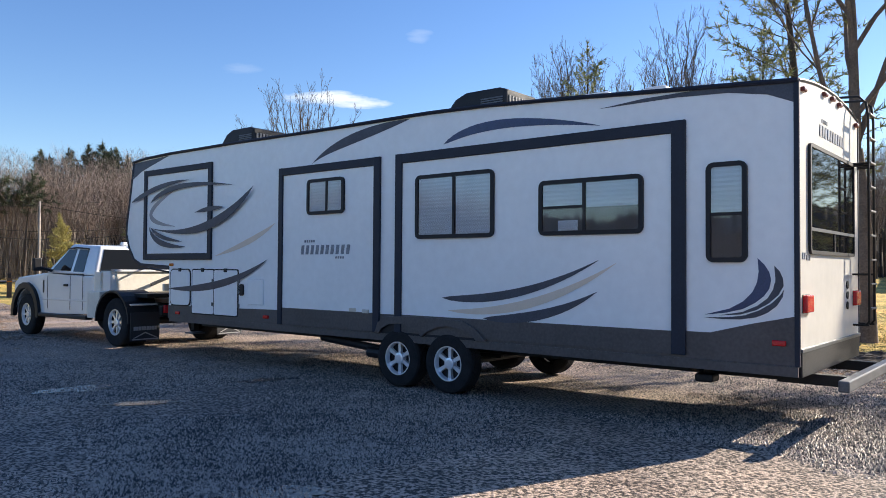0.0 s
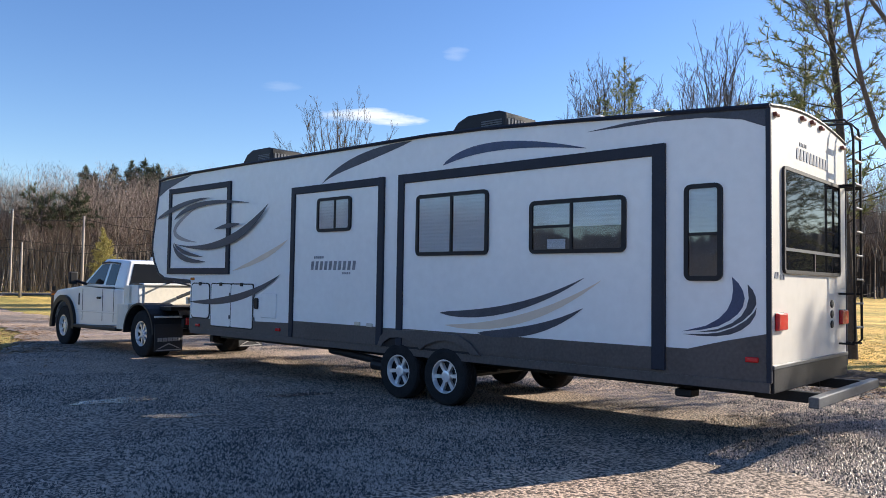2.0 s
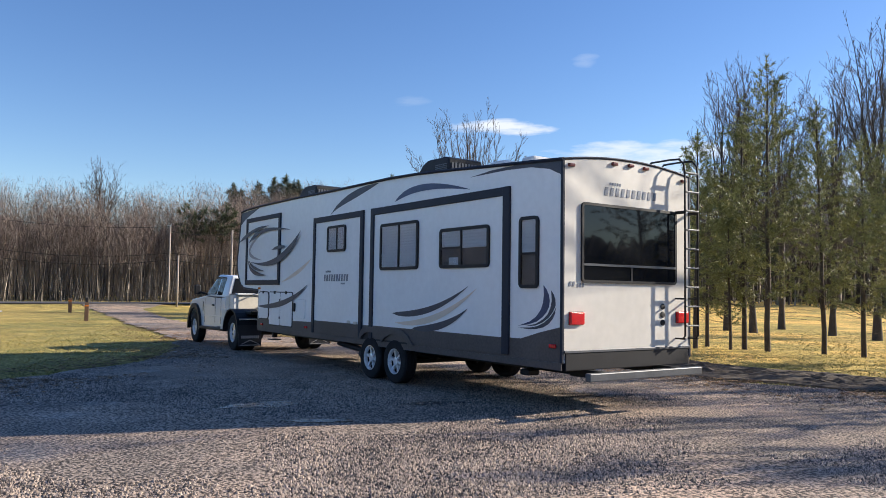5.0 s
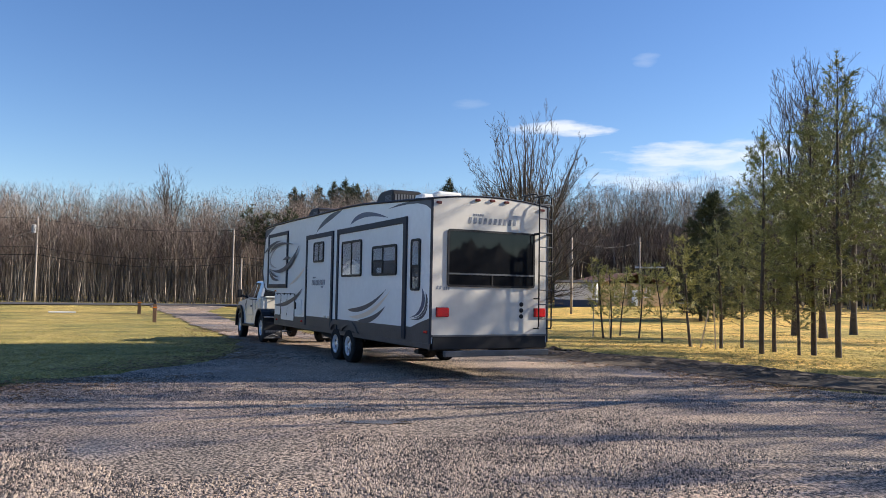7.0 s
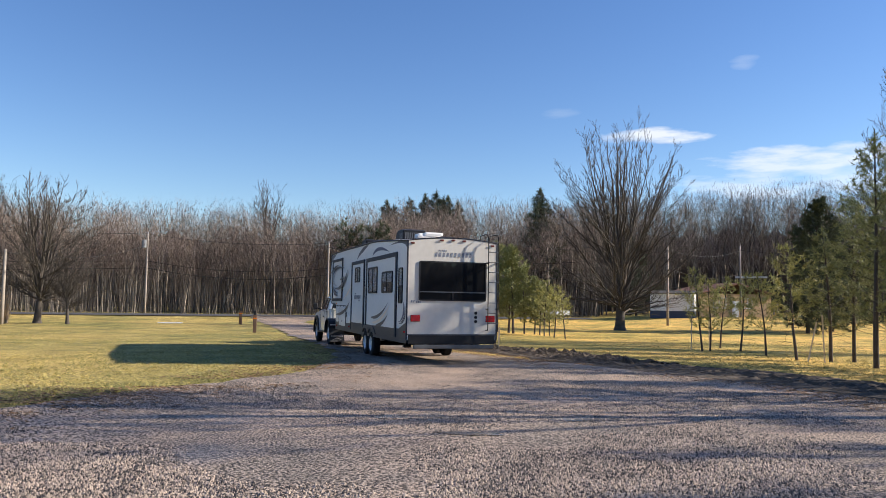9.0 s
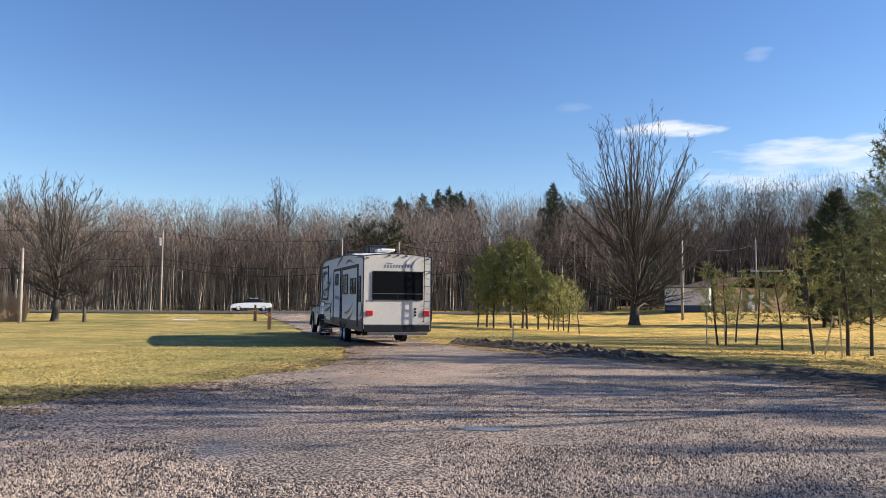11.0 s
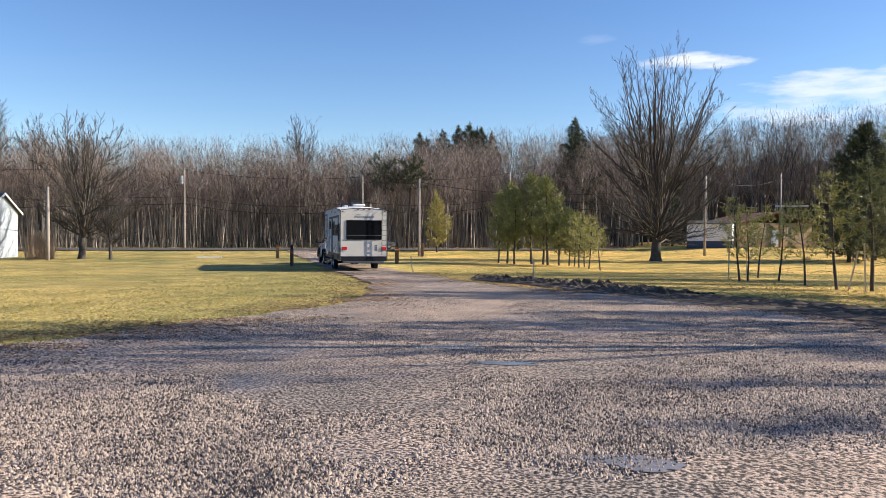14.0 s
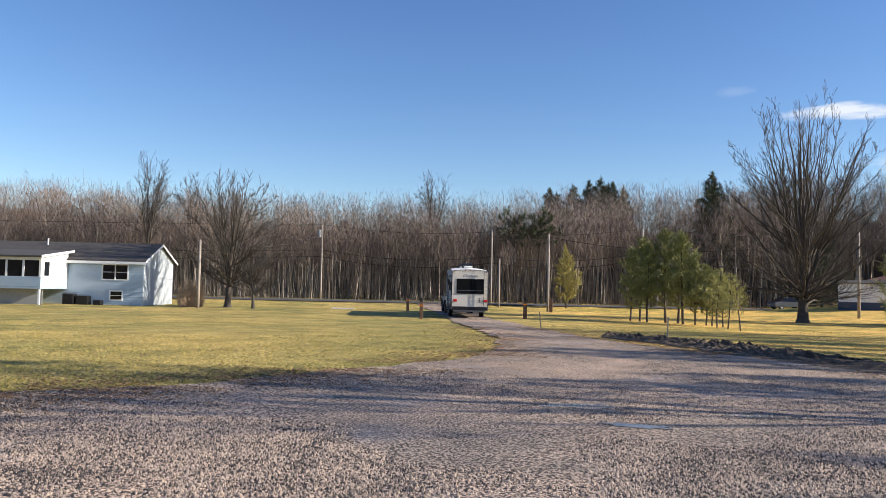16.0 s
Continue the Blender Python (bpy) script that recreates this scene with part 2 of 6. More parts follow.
def ground_material(name, stops, scales, bump, rough=(0.9, 0.9), grain=(0.42, 1.45), straw=None, edge=(0.35, 0.68)):
    """Layered ground: patches at metres, blotches at decimetres, grit at centimetres. stops: two colours for the patches and two for the grit."""
    m = bpy.data.materials.new(name)
    m.use_nodes = True
    nt = m.node_tree
    b = nt.nodes["Principled BSDF"]
    b.inputs["Specular IOR Level"].default_value = 0.35
    L = nt.links.new
    tc = nt.nodes.new("ShaderNodeTexCoord")
    ns = []
    for s, d in zip(scales, (4, 5, 3, 3)):
        n = nt.nodes.new("ShaderNodeTexNoise")
        n.inputs["Scale"].default_value, n.inputs["Detail"].default_value = s, d
        L(tc.outputs["Object"], n.inputs["Vector"])
        ns.append(n)

    def ramp(src, a, z, c0, c1):
        r = nt.nodes.new("ShaderNodeValToRGB")
        r.color_ramp.elements[0].position, r.color_ramp.elements[1].position = a, z
        r.color_ramp.elements[0].color, r.color_ramp.elements[1].color = (*c0, 1), (*c1, 1)
        L(src, r.inputs["Fac"])
        return r.outputs["Color"]

    def blend(kind, f, a, c):
        x = nt.nodes.new("ShaderNodeMix")
        x.data_type, x.blend_type = "RGBA", kind
        if isinstance(f, float):
            x.inputs["Factor"].default_value = f
        else:
            L(f, x.inputs["Factor"])
        L(a, x.inputs["A"])
        L(c, x.inputs["B"])
        return x.outputs["Result"]

    big = ramp(ns[0].outputs["Fac"], 0.40, 0.60, stops[0], stops[1])
    mid = ramp(ns[1].outputs["Fac"], 0.35, 0.65, stops[2], stops[3])
    grit = ramp(ns[2].outputs["Fac"], edge[0], edge[1], (grain[0],) * 3, (grain[1], grain[1] * 0.98, grain[1] * 0.95))
    col = blend("MIX", 0.5, big, mid)
    col = blend("MULTIPLY", 1.0, col, grit)
    if straw:
        # beyond the drive the grass is drier: straw over a soft border along the drive's line
        dot = nt.nodes.new("ShaderNodeVectorMath")
        dot.operation = "DOT_PRODUCT"
        dot.inputs[1].default_value = (0.80, 0.60, 0.0)
        L(tc.outputs["Object"], dot.inputs[0])
        rng_node = nt.nodes.new("ShaderNodeMapRange")
        rng_node.inputs["From Min"].default_value, rng_node.inputs["From Max"].default_value = 3.0, 16.0
        L(dot.outputs["Value"], rng_node.inputs["Value"])
        tint = nt.nodes.new("ShaderNodeRGB")
        tint.outputs["Color"].default_value = (*straw, 1)
        col = blend("MIX", rng_node.outputs["Result"], col, blend("MULTIPLY", 1.0, col, tint.outputs["Color"]))
    L(col, b.inputs["Base Color"])
    rr = ramp(ns[3].outputs["Fac"], 0.36, 0.46, (rough[0],) * 3, (rough[1],) * 3)
    L(rr, b.inputs["Roughness"])
    bp = nt.nodes.new("ShaderNodeBump")
    bp.inputs["Strength"].default_value, bp.inputs["Distance"].default_value = bump, 0.05
    L(ns[2].outputs["Fac"], bp.inputs["Height"])
    L(bp.outputs["Normal"], b.inputs["Normal"])
    return m


M["gravel"] = ground_material("gravel_ground", ((0.135, 0.124, 0.115), (0.46, 0.335, 0.25), (0.225, 0.182, 0.148), (0.41, 0.315, 0.245)), (0.24, 1.3, 34.0, 0.35), 0.5, (0.34, 0.80), (0.20, 1.75), edge=(0.42, 0.60))
M["grass"] = ground_material("winter_lawn", ((0.16, 0.175, 0.038), (0.57, 0.405, 0.115), (0.17, 0.145, 0.045), (0.60, 0.46, 0.155)), (0.13, 0.7, 16.0, 0.4), 0.9, grain=(0.32, 1.6), straw=(1.60, 1.38, 1.12))
M["water"] = mat("shallow_puddle", (0.22, 0.18, 0.15), 0.16, vary=0.3, scale=3, fine=20, spec=0.8)


# ---- mesh helpers ----
def link(name, verts, faces, material, parent=None, label="", smooth=False):
    me = bpy.data.meshes.new(name)
    me.from_pydata([tuple(v) for v in verts], [], faces)
    if smooth:
        me.polygons.foreach_set("use_smooth", [True] * len(me.polygons))
    me.materials.append(M[material] if isinstance(material, str) else material)
    ob = new(name, me)
    ob.parent = parent
    if label:
        ob["label"] = label
    return ob


def part(name, bm, material, parent=None, label="", smooth=False):
    me = bpy.data.meshes.new(name)
    bmesh.ops.recalc_face_normals(bm, faces=bm.faces)
    bm.to_mesh(me)
    bm.free()
    if smooth:
        me.polygons.foreach_set("use_smooth", [True] * len(me.polygons))
    me.materials.append(M[material] if isinstance(material, str) else material)
    ob = new(name, me)
    ob.parent = parent
    if label:
        ob["label"] = label
    return ob


def add_box(bm, lo, hi, bevel=0.0, seg=2):
    made = bmesh.ops.create_cube(bm, size=1.0)
    lo, hi = Vector(lo), Vector(hi)
    for v in made["verts"]:
        v.co = Vector(((lo[i] + hi[i]) / 2 + v.co[i] * (hi[i] - lo[i]) for i in range(3)))
    if bevel:
        es = list({e for v in made["verts"] for e in v.link_edges})
        bmesh.ops.bevel(bm, geom=es, offset=bevel, segments=seg, affect="EDGES", profile=0.5)
    return bm


def box(lo, hi, bevel=0.0, seg=2):
    return add_box(bmesh.new(), lo, hi, bevel, seg)


def add_prism(bm, outline, axis, a, b, bevel=0.0):
    """A flat outline pushed from a to b along an axis; the outline runs over the two other axes in order."""
    def place(p, d):
        q = list(p)
        q.insert(axis, d)
        return bm.verts.new(q)
    lo = [place(p, a) for p in outline]
    hi = [place(p, b) for p in outline]
    n = len(outline)
    faces = [bm.faces.new(lo), bm.faces.new(hi[::-1])]
    faces += [bm.faces.new((lo[i], hi[i], hi[(i + 1) % n], lo[(i + 1) % n])) for i in range(n)]
    if bevel:
        es = [e for f in faces[:2] for e in f.edges]
        bmesh.ops.bevel(bm, geom=es, offset=bevel, segments=2, affect="EDGES", profile=0.5)
    return bm


def prism(outline, axis, a, b, bevel=0.0):
    return add_prism(bmesh.new(), outline, axis, a, b, bevel)


def add_tube(bm, pts, r, sides=8):
    pts = [Vector(p) for p in pts]
    rings = []
    for i, p in enumerate(pts):
        d = (pts[min(i + 1, len(pts) - 1)] - pts[max(i - 1, 0)]).normalized()
        side = d.cross(Vector((0, 0, 1)) if abs(d.z) < 0.9 else Vector((1, 0, 0))).normalized()
        up = side.cross(d)
        rings.append([bm.verts.new(p + r * (math.cos(2 * math.pi * k / sides) * side + math.sin(2 * math.pi * k / sides) * up)) for k in range(sides)])
    for a, c in zip(rings, rings[1:]):
        for k in range(sides):
            bm.faces.new((a[k], a[(k + 1) % sides], c[(k + 1) % sides], c[k]))
    bm.faces.new(rings[0][::-1])
    bm.faces.new(rings[-1])
    return bm


def tube(pts, r, sides=8):
    return add_tube(bmesh.new(), pts, r, sides)


def add_lathe(bm, prof, sides=32, centre=(0, 0, 0), axis=0, caps=True):
    """A profile of (along, radius) turned about the x axis (or z for axis 2)."""
    rings = []
    for d, r in prof:
        ring = []
        for k in range(sides):
            a = 2 * math.pi * k / sides
            p = (d, r * math.cos(a), r * math.sin(a)) if axis == 0 else (r * math.cos(a), r * math.sin(a), d)
            ring.append(bm.verts.new(Vector(p) + Vector(centre)))
        rings.append(ring)
    for a, c in zip(rings, rings[1:]):
        for k in range(sides):
            bm.faces.new((a[k], a[(k + 1) % sides], c[(k + 1) % sides], c[k]))
    if caps:
        bm.faces.new(rings[0])
        bm.faces.new(rings[-1][::-1])
    return bm


def rounded(y0, z0, y1, z1, r, n=5):
    pts = []
    for cx, cz, a0 in ((y1 - r, z1 - r, 0), (y0 + r, z1 - r, 90), (y0 + r, z0 + r, 180), (y1 - r, z0 + r, 270)):
        for k in range(n + 1):
            a = radians(a0 + 90 * k / n)
            pts.append((cx + r * math.cos(a), cz + r * math.sin(a)))
    return pts


def ring_frame(y0, z0, y1, z1, r, w, axis, a, b):
    """A rounded window frame of width w."""
    bm = bmesh.new()
    outer = rounded(y0, z0, y1, z1, r)
    inner = rounded(y0 + w, z0 + w, y1 - w, z1 - w, max(r - w, 0.01))
    def ring(pts, d):
        out = []
        for p in pts:
            q = list(p)
            q.insert(axis, d)
            out.append(bm.verts.new(q))
        return out
    oa, ob, ia, ib = ring(outer, a), ring(outer, b), ring(inner, a), ring(inner, b)
    n = len(outer)
    for i in range(n):
        j = (i + 1) % n
        for p, q in ((oa, ob), (ob, ib), (ib, ia), (ia, oa)):
            bm.faces.new((p[i], p[j], q[j], q[i]))
    return bm


def blade_outline(p0, c, p1, w, n=18, lean=0.5):
    """A tapering curved stroke from p0 to p1, pulled to c, widest at lean."""
    p0, c, p1 = Vector(p0), Vector(c), Vector(p1)
    mid = 2 * c - (p0 + p1) / 2
    up, dn = [], []
    for k in range(n + 1):
        u = k / n
        p = (1 - u) ** 2 * p0 + 2 * u * (1 - u) * mid + u * u * p1
        d = (2 * (1 - u) * (mid - p0) + 2 * u * (p1 - mid)).normalized()
        e = math.log(0.5) / math.log(lean)
        wd = w / 2 * math.sin(math.pi * u ** e) ** 0.8 if 0 < k < n else 0.002
        nn = Vector((-d.y, d.x)) * wd
        up.append(p + nn)
        dn.append(p - nn)
    return [tuple(v) for v in up + dn[::-1]]


# ---- the lie of the land ----
RINGS = (0, 14, 18, 24, 26.5, 35, 39, 44, 56, 70, 78, 82, 92, 100, 130, 4000)
LEVEL = (0.15, 0.145, 0.13, 0.065, 0.015, -0.115, -0.2, -0.24, -0.33, -0.36, -0.3, 0.0, 0.0, 0.1, 0.4, 0.4)


def gz(x, y):
    """Height of the ground: level by the camera, dipping to the lawn, rising to the straight road."""
    far = (y - x) * 0.70711
    r = math.hypot(x, y)
    rise = min(1, max(0, (r - 66) / 34)) * min(1, max(0, (14 - math.degrees(math.atan2(-x, y))) / 8))
    return float(np.interp(max(min(r, 60), far), RINGS, LEVEL)) + 0.9 * rise


def polar(az, r):
    a = radians(az)
    x, y = -r * math.sin(a), r * math.cos(a)
    return x, y, gz(x, y)


ROAD_N = Vector((-math.sin(radians(45)), math.cos(radians(45)), 0))
ROAD_T = Vector((math.cos(radians(45)), math.sin(radians(45)), 0))


def road_point(s, d, dz=0.0):
    p = ROAD_N * d + ROAD_T * s
    return p.x, p.y, dz


# ---- ground, lot and road ----
def build_ground():
    verts, faces = [(0, 0, gz(0, 0))], []
    radii = [2.5 * k for k in range(1, 60)] + [155, 165, 180, 200, 240, 300, 400, 600, 1000, 1800, 3500]
    n = 160
    for r in radii:
        for k in range(n):
            a = 2 * math.pi * k / n
            x, y = r * math.cos(a), r * math.sin(a)
            verts.append((x, y, gz(x, y) + 0.03 * noise.noise((x * 0.15, y * 0.15, 0)) - 0.03))
    faces += [(0, 1 + k, 1 + (k + 1) % n) for k in range(n)]
    for i in range(len(radii) - 1):
        o = 1 + i * n
        faces += [(o + k, o + n + k, o + n + (k + 1) % n, o + (k + 1) % n) for k in range(n)]
    g = link("ground", verts, faces, "grass", smooth=True)
    tagged(g, "winter lawn of straw-yellow and faded green grass", "grass", kind="structure")


LOT = [(-11, 3.5), (-10.5, 4.9), (-9.7, 7.2), (-9.75, 9.6), (-9.35, 11.5), (-9.6, 14.4), (-10.6, 17.0), (-13.4, 22.0), (-18.5, 28.4), (-26.4, 37.7), (-39.2, 53.3),
       (-50, 66.5), (-53.5, 62.8), (-46.5, 69.8), (-44, 65.5), (-36.3, 55.5), (-27.3, 43.5), (-19.5, 35.0), (-14.6, 29.0), (-10.5, 24.3), (-6.5, 21.3), (-3.0, 19.6), (0.2, 17.0),
       (1.8, 14.6), (3.6, 13.9), (5.3, 12.9), (6.6, 11.9), (8.5, 10.0), (13, 6), (20, 0), (20, -14), (-16, -14), (-14, 0)]
LOT[11:14] = [(-52.0, 67.0), (-45.0, 71.5)]


def inside(x, y, poly):
    hit = False
    for (x0, y0), (x1, y1) in zip(poly, poly[1:] + poly[:1]):
        if (y0 > y) != (y1 > y) and x < (x1 - x0) * (y - y0) / (y1 - y0) + x0:
            hit = not hit
    return hit


def edge_dist(x, y, poly):
    best = 1e9
    for (x0, y0), (x1, y1) in zip(poly, poly[1:] + poly[:1]):
        dx, dy = x1 - x0, y1 - y0
        u = max(0, min(1, ((x - x0) * dx + (y - y0) * dy) / (dx * dx + dy * dy)))
        best = min(best, math.hypot(x - x0 - u * dx, y - y0 - u * dy))
    return best


def lot_z(x, y):
    """The lot's surface, with a little unevenness and a feathered rim."""
    return gz(x, y) + 0.022 * noise.noise((x * 0.35, y * 0.35, 3)) + 0.010


def build_lot():
    """The rim is broken up by noise; the inside is a fan of fine rows."""
    rim = []
    for (x0, y0), (x1, y1) in zip(LOT, LOT[1:] + LOT[:1]):
        k = max(1, int(math.hypot(x1 - x0, y1 - y0) / 0.3))
        for i in range(k):
            x, y = x0 + (x1 - x0) * i / k, y0 + (y1 - y0) * i / k
            q = 0.35 * noise.noise((x * 0.6, y * 0.6, 7)) + 0.18 * noise.noise((x * 2.3, y * 2.3, 9))
            rim.append((x + q, y + q * 0.6))
    bm = bmesh.new()
    vs = [bm.verts.new((x, y, 0)) for x, y in rim]
    bm.faces.new(vs)
    bmesh.ops.triangulate(bm, faces=bm.faces[:])
    for axis, lo, hi, step in ((0, -52, 20, 1.0), (1, -14, 71, 1.0)):
        d = lo
        while d < hi:
            co, no = [0, 0, 0], [0, 0, 0]
            co[axis], no[axis] = d + 0.013, 1
            bmesh.ops.bisect_plane(bm, geom=bm.verts[:] + bm.edges[:] + bm.faces[:], plane_co=co, plane_no=no)
            d += step
    for v in bm.verts:
        v.co.z = lot_z(v.co.x, v.co.y)
    ob = part("gravel_lot", bm, "gravel", smooth=True)
    tagged(ob, "crushed-stone lot and drive, packed and damp in places", "gravel", kind="structure")
    return rim


def mesh_arrays(name, V, F, material, sizes=3):
    """A large mesh straight from arrays of corners and equal faces."""
    me = bpy.data.meshes.new(name)
    me.vertices.add(len(V))
    me.vertices.foreach_set("co", np.asarray(V, np.float32).ravel())
    k = F.shape[1]
    me.loops.add(F.size)
    me.loops.foreach_set("vertex_index", F.astype(np.int32).ravel())
    me.polygons.add(len(F))
    me.polygons.foreach_set("loop_start", np.arange(0, F.size, k, dtype=np.int32))
    me.update(calc_edges=True)
    me.materials.append(M[material] if isinstance(material, str) else material)
    return me


def scatter(unit_v, unit_f, places, turns, sizes, squash=None):
    """Copies of one small shape at many places, as one pair of arrays."""
    n, m = len(places), len(unit_v)
    c, s = np.cos(turns), np.sin(turns)
    V = np.repeat(unit_v[None], n, 0) * sizes[:, None, None]
    if squash is not None:
        V = V * squash[:, None, :]
    x = V[..., 0] * c[:, None] - V[..., 1] * s[:, None]
    y = V[..., 0] * s[:, None] + V[..., 1] * c[:, None]
    V = np.stack([x, y, V[..., 2]], -1) + places[:, None, :]
    F = (unit_f[None] + (np.arange(n) * m)[:, None, None]).reshape(-1, unit_f.shape[1])
    return V.reshape(-1, 3), F


def build_stones():
    rng = np.random.default_rng(4)
    pts = []
    while len(pts) < 200000:
        r = 3.9 + 17 * rng.random(4000) ** 1.35
        a = np.radians(-36 + 112 * rng.random(4000))
        for x, y in zip(-r * np.sin(a), r * np.cos(a)):
            d = noise.noise((x * 0.33, y * 0.33, 11)) + 0.5 * noise.noise((x * 0.9, y * 0.9, 12))
            if rng.random() < 0.52 + 3.2 * d and inside(x, y, LOT):
                pts.append((x, y, lot_z(x, y) + 0.002))
    P = np.array(pts)
    u = np.array([(1, 0.1, -0.35), (0.2, 1, -0.3), (-1, 0.2, -0.4), (-0.1, -1, -0.3), (0.15, 0.1, 0.8)], float)
    f = np.array([(0, 1, 4), (1, 2, 4), (2, 3, 4), (3, 0, 4)])
    n = len(P)
    sz = 0.007 + 0.012 * rng.random(n) ** 2.4
    V, F = scatter(u, f, P, rng.random(n) * 6.28, sz, (0.6 + 0.8 * rng.random((n, 3))) * (1, 1, 1.3))
    ob = new("gravel_stones", mesh_arrays("gravel_stones", V, F, "stone"))
    tagged(ob, "loose grey and tan crushed stones on the lot", "gravel", kind="stuff")


def build_grass_tufts():
    rng = np.random.default_rng(8)
    pts = []
    while len(pts) < 46000:
        r = 10 + 42 * rng.random(4000) ** 1.6
        a = np.radians(-34 + 106 * rng.random(4000))
        for x, y in zip(-r * np.sin(a), r * np.cos(a)):
            if not inside(x, y, LOT) or (edge_dist(x, y, LOT) < 0.5 and rng.random() < 0.3):
                pts.append((x, y, gz(x, y) - 0.03))
    P = np.array(pts)
    u, f = [], []
    for k in range(5):
        a = k * 1.3
        o = 0.35 * math.cos(a * 2), 0.35 * math.sin(a * 2)
        w = 0.10
        u += [(o[0] - w * math.cos(a), o[1] - w * math.sin(a), 0), (o[0] + w * math.cos(a), o[1] + w * math.sin(a), 0), (o[0] * 2.1, o[1] * 2.1, 1.0 - 0.12 * k)]
        f.append((3 * k, 3 * k + 1, 3 * k + 2))
    n = len(P)
    sz = 0.028 + 0.034 * rng.random(n)
    V, F = scatter(np.array(u), np.array(f), P, rng.random(n) * 6.28, sz, np.stack([np.full(n, 1.6), np.full(n, 1.6), np.full(n, 0.9)], 1))
    ob = new("grass_tufts", mesh_arrays("grass_tufts", V, F, "grass_blade"))
    tagged(ob, "short dry grass tufts on the lawn", "grass", kind="stuff")


def build_leaves():
    """Dead leaves blown together along the rim of the lot."""
    rng = np.random.default_rng(15)
    pts = []
    while len(pts) < 17000:
        k = rng.integers(len(LOT))
        (x0, y0), (x1, y1) = LOT[k], LOT[(k + 1) % len(LOT)]
        u = rng.random()
        x, y = x0 + (x1 - x0) * u + rng.normal() * 0.8, y0 + (y1 - y0) * u + rng.normal() * 0.8
        if y > 2 and math.hypot(x, y) < 40 and noise.noise((x * 0.5, y * 0.5, 30)) > -0.15:
            pts.append((x, y, (lot_z(x, y) if inside(x, y, LOT) else gz(x, y)) + 0.008))
    u = np.array([(-1, -0.6, 0), (1, -0.5, 0.25), (0.9, 0.6, 0.05), (-0.8, 0.5, 0.35)], float)
    f = np.array([(0, 1, 2), (0, 2, 3)])
    n = len(pts)
    V, F = scatter(u, f, np.array(pts), rng.random(n) * 6.28, 0.018 + 0.022 * rng.random(n))
    tagged(new("dead_leaves", mesh_arrays("dead_leaves", V, F, "leaf")), "brown dead leaves along the edge of the gravel", "leaves", kind="stuff")


def build_road():
    verts, faces = [], []
    for i, s in enumerate(range(-260, 261, 10)):
        for d in (82.0, 82.4, 85.9, 89.5, 90.0):
            x, y, _ = road_point(s, d)
            verts.append((x, y, (0.03 if d in (82.0, 90.0) else 0.10 + 0.04 * (d == 85.9))))
    n = 5
    for i in range(52):
        faces += [(i * n + k, i * n + k + 1, (i + 1) * n + k + 1, (i + 1) * n + k) for k in range(n - 1)]
    ob = link("road", verts, faces, "asphalt")
    tagged(ob, "two-lane asphalt country road running past the woods", "road", kind="structure")
    for nm, d, w in (("road_line", 82.9, 0.12), ("road_line", 89.1, 0.12)):
        bm = bmesh.new()
        for s in range(-250, 250, 10):
            p = [road_point(s, d), road_point(s + 10, d), road_point(s + 10, d + w), road_point(s, d + w)]
            bm.faces.new([bm.verts.new((q[0], q[1], 0.125 if d < 86 else 0.115)) for q in p])
        tagged(part(nm, bm, "white_paint"), "white painted edge line on asphalt", "road line", kind="structure")


def build_puddles():
    rng = random.Random(5)
    for x, y, a, b, turn in ((-1.12, 5.10, 0.34, 0.13, 0.15), (-3.32, 8.40, 0.34, 0.12, 0.3), (-2.36, 10.24, 0.40, 0.13, 0.5), (-4.48, 9.3, 0.5, 0.2, 0.8)):
        bm = bmesh.new()
        z = max(lot_z(x + 0.7 * i * a, y + 0.7 * j * b) for i in (-1, 0, 1) for j in (-1, 0, 1)) + 0.007
        vs = []
        for k in range(36):
            t = 2 * math.pi * k / 36
            q = 1 + 0.75 * noise.noise((math.cos(t) * 1.9 + x, math.sin(t) * 1.6 + y, 2)) + 0.15 * rng.random()
            px, py = a * q * math.cos(t), b * q * math.sin(t)
            vs.append(bm.verts.new((x + px * math.cos(turn) - py * math.sin(turn), y + px * math.sin(turn) + py * math.cos(turn), z)))
        bm.faces.new(vs)
        tagged(part("puddle", bm, "water"), "shallow rain puddle lying on the gravel", "puddle", kind="structure")


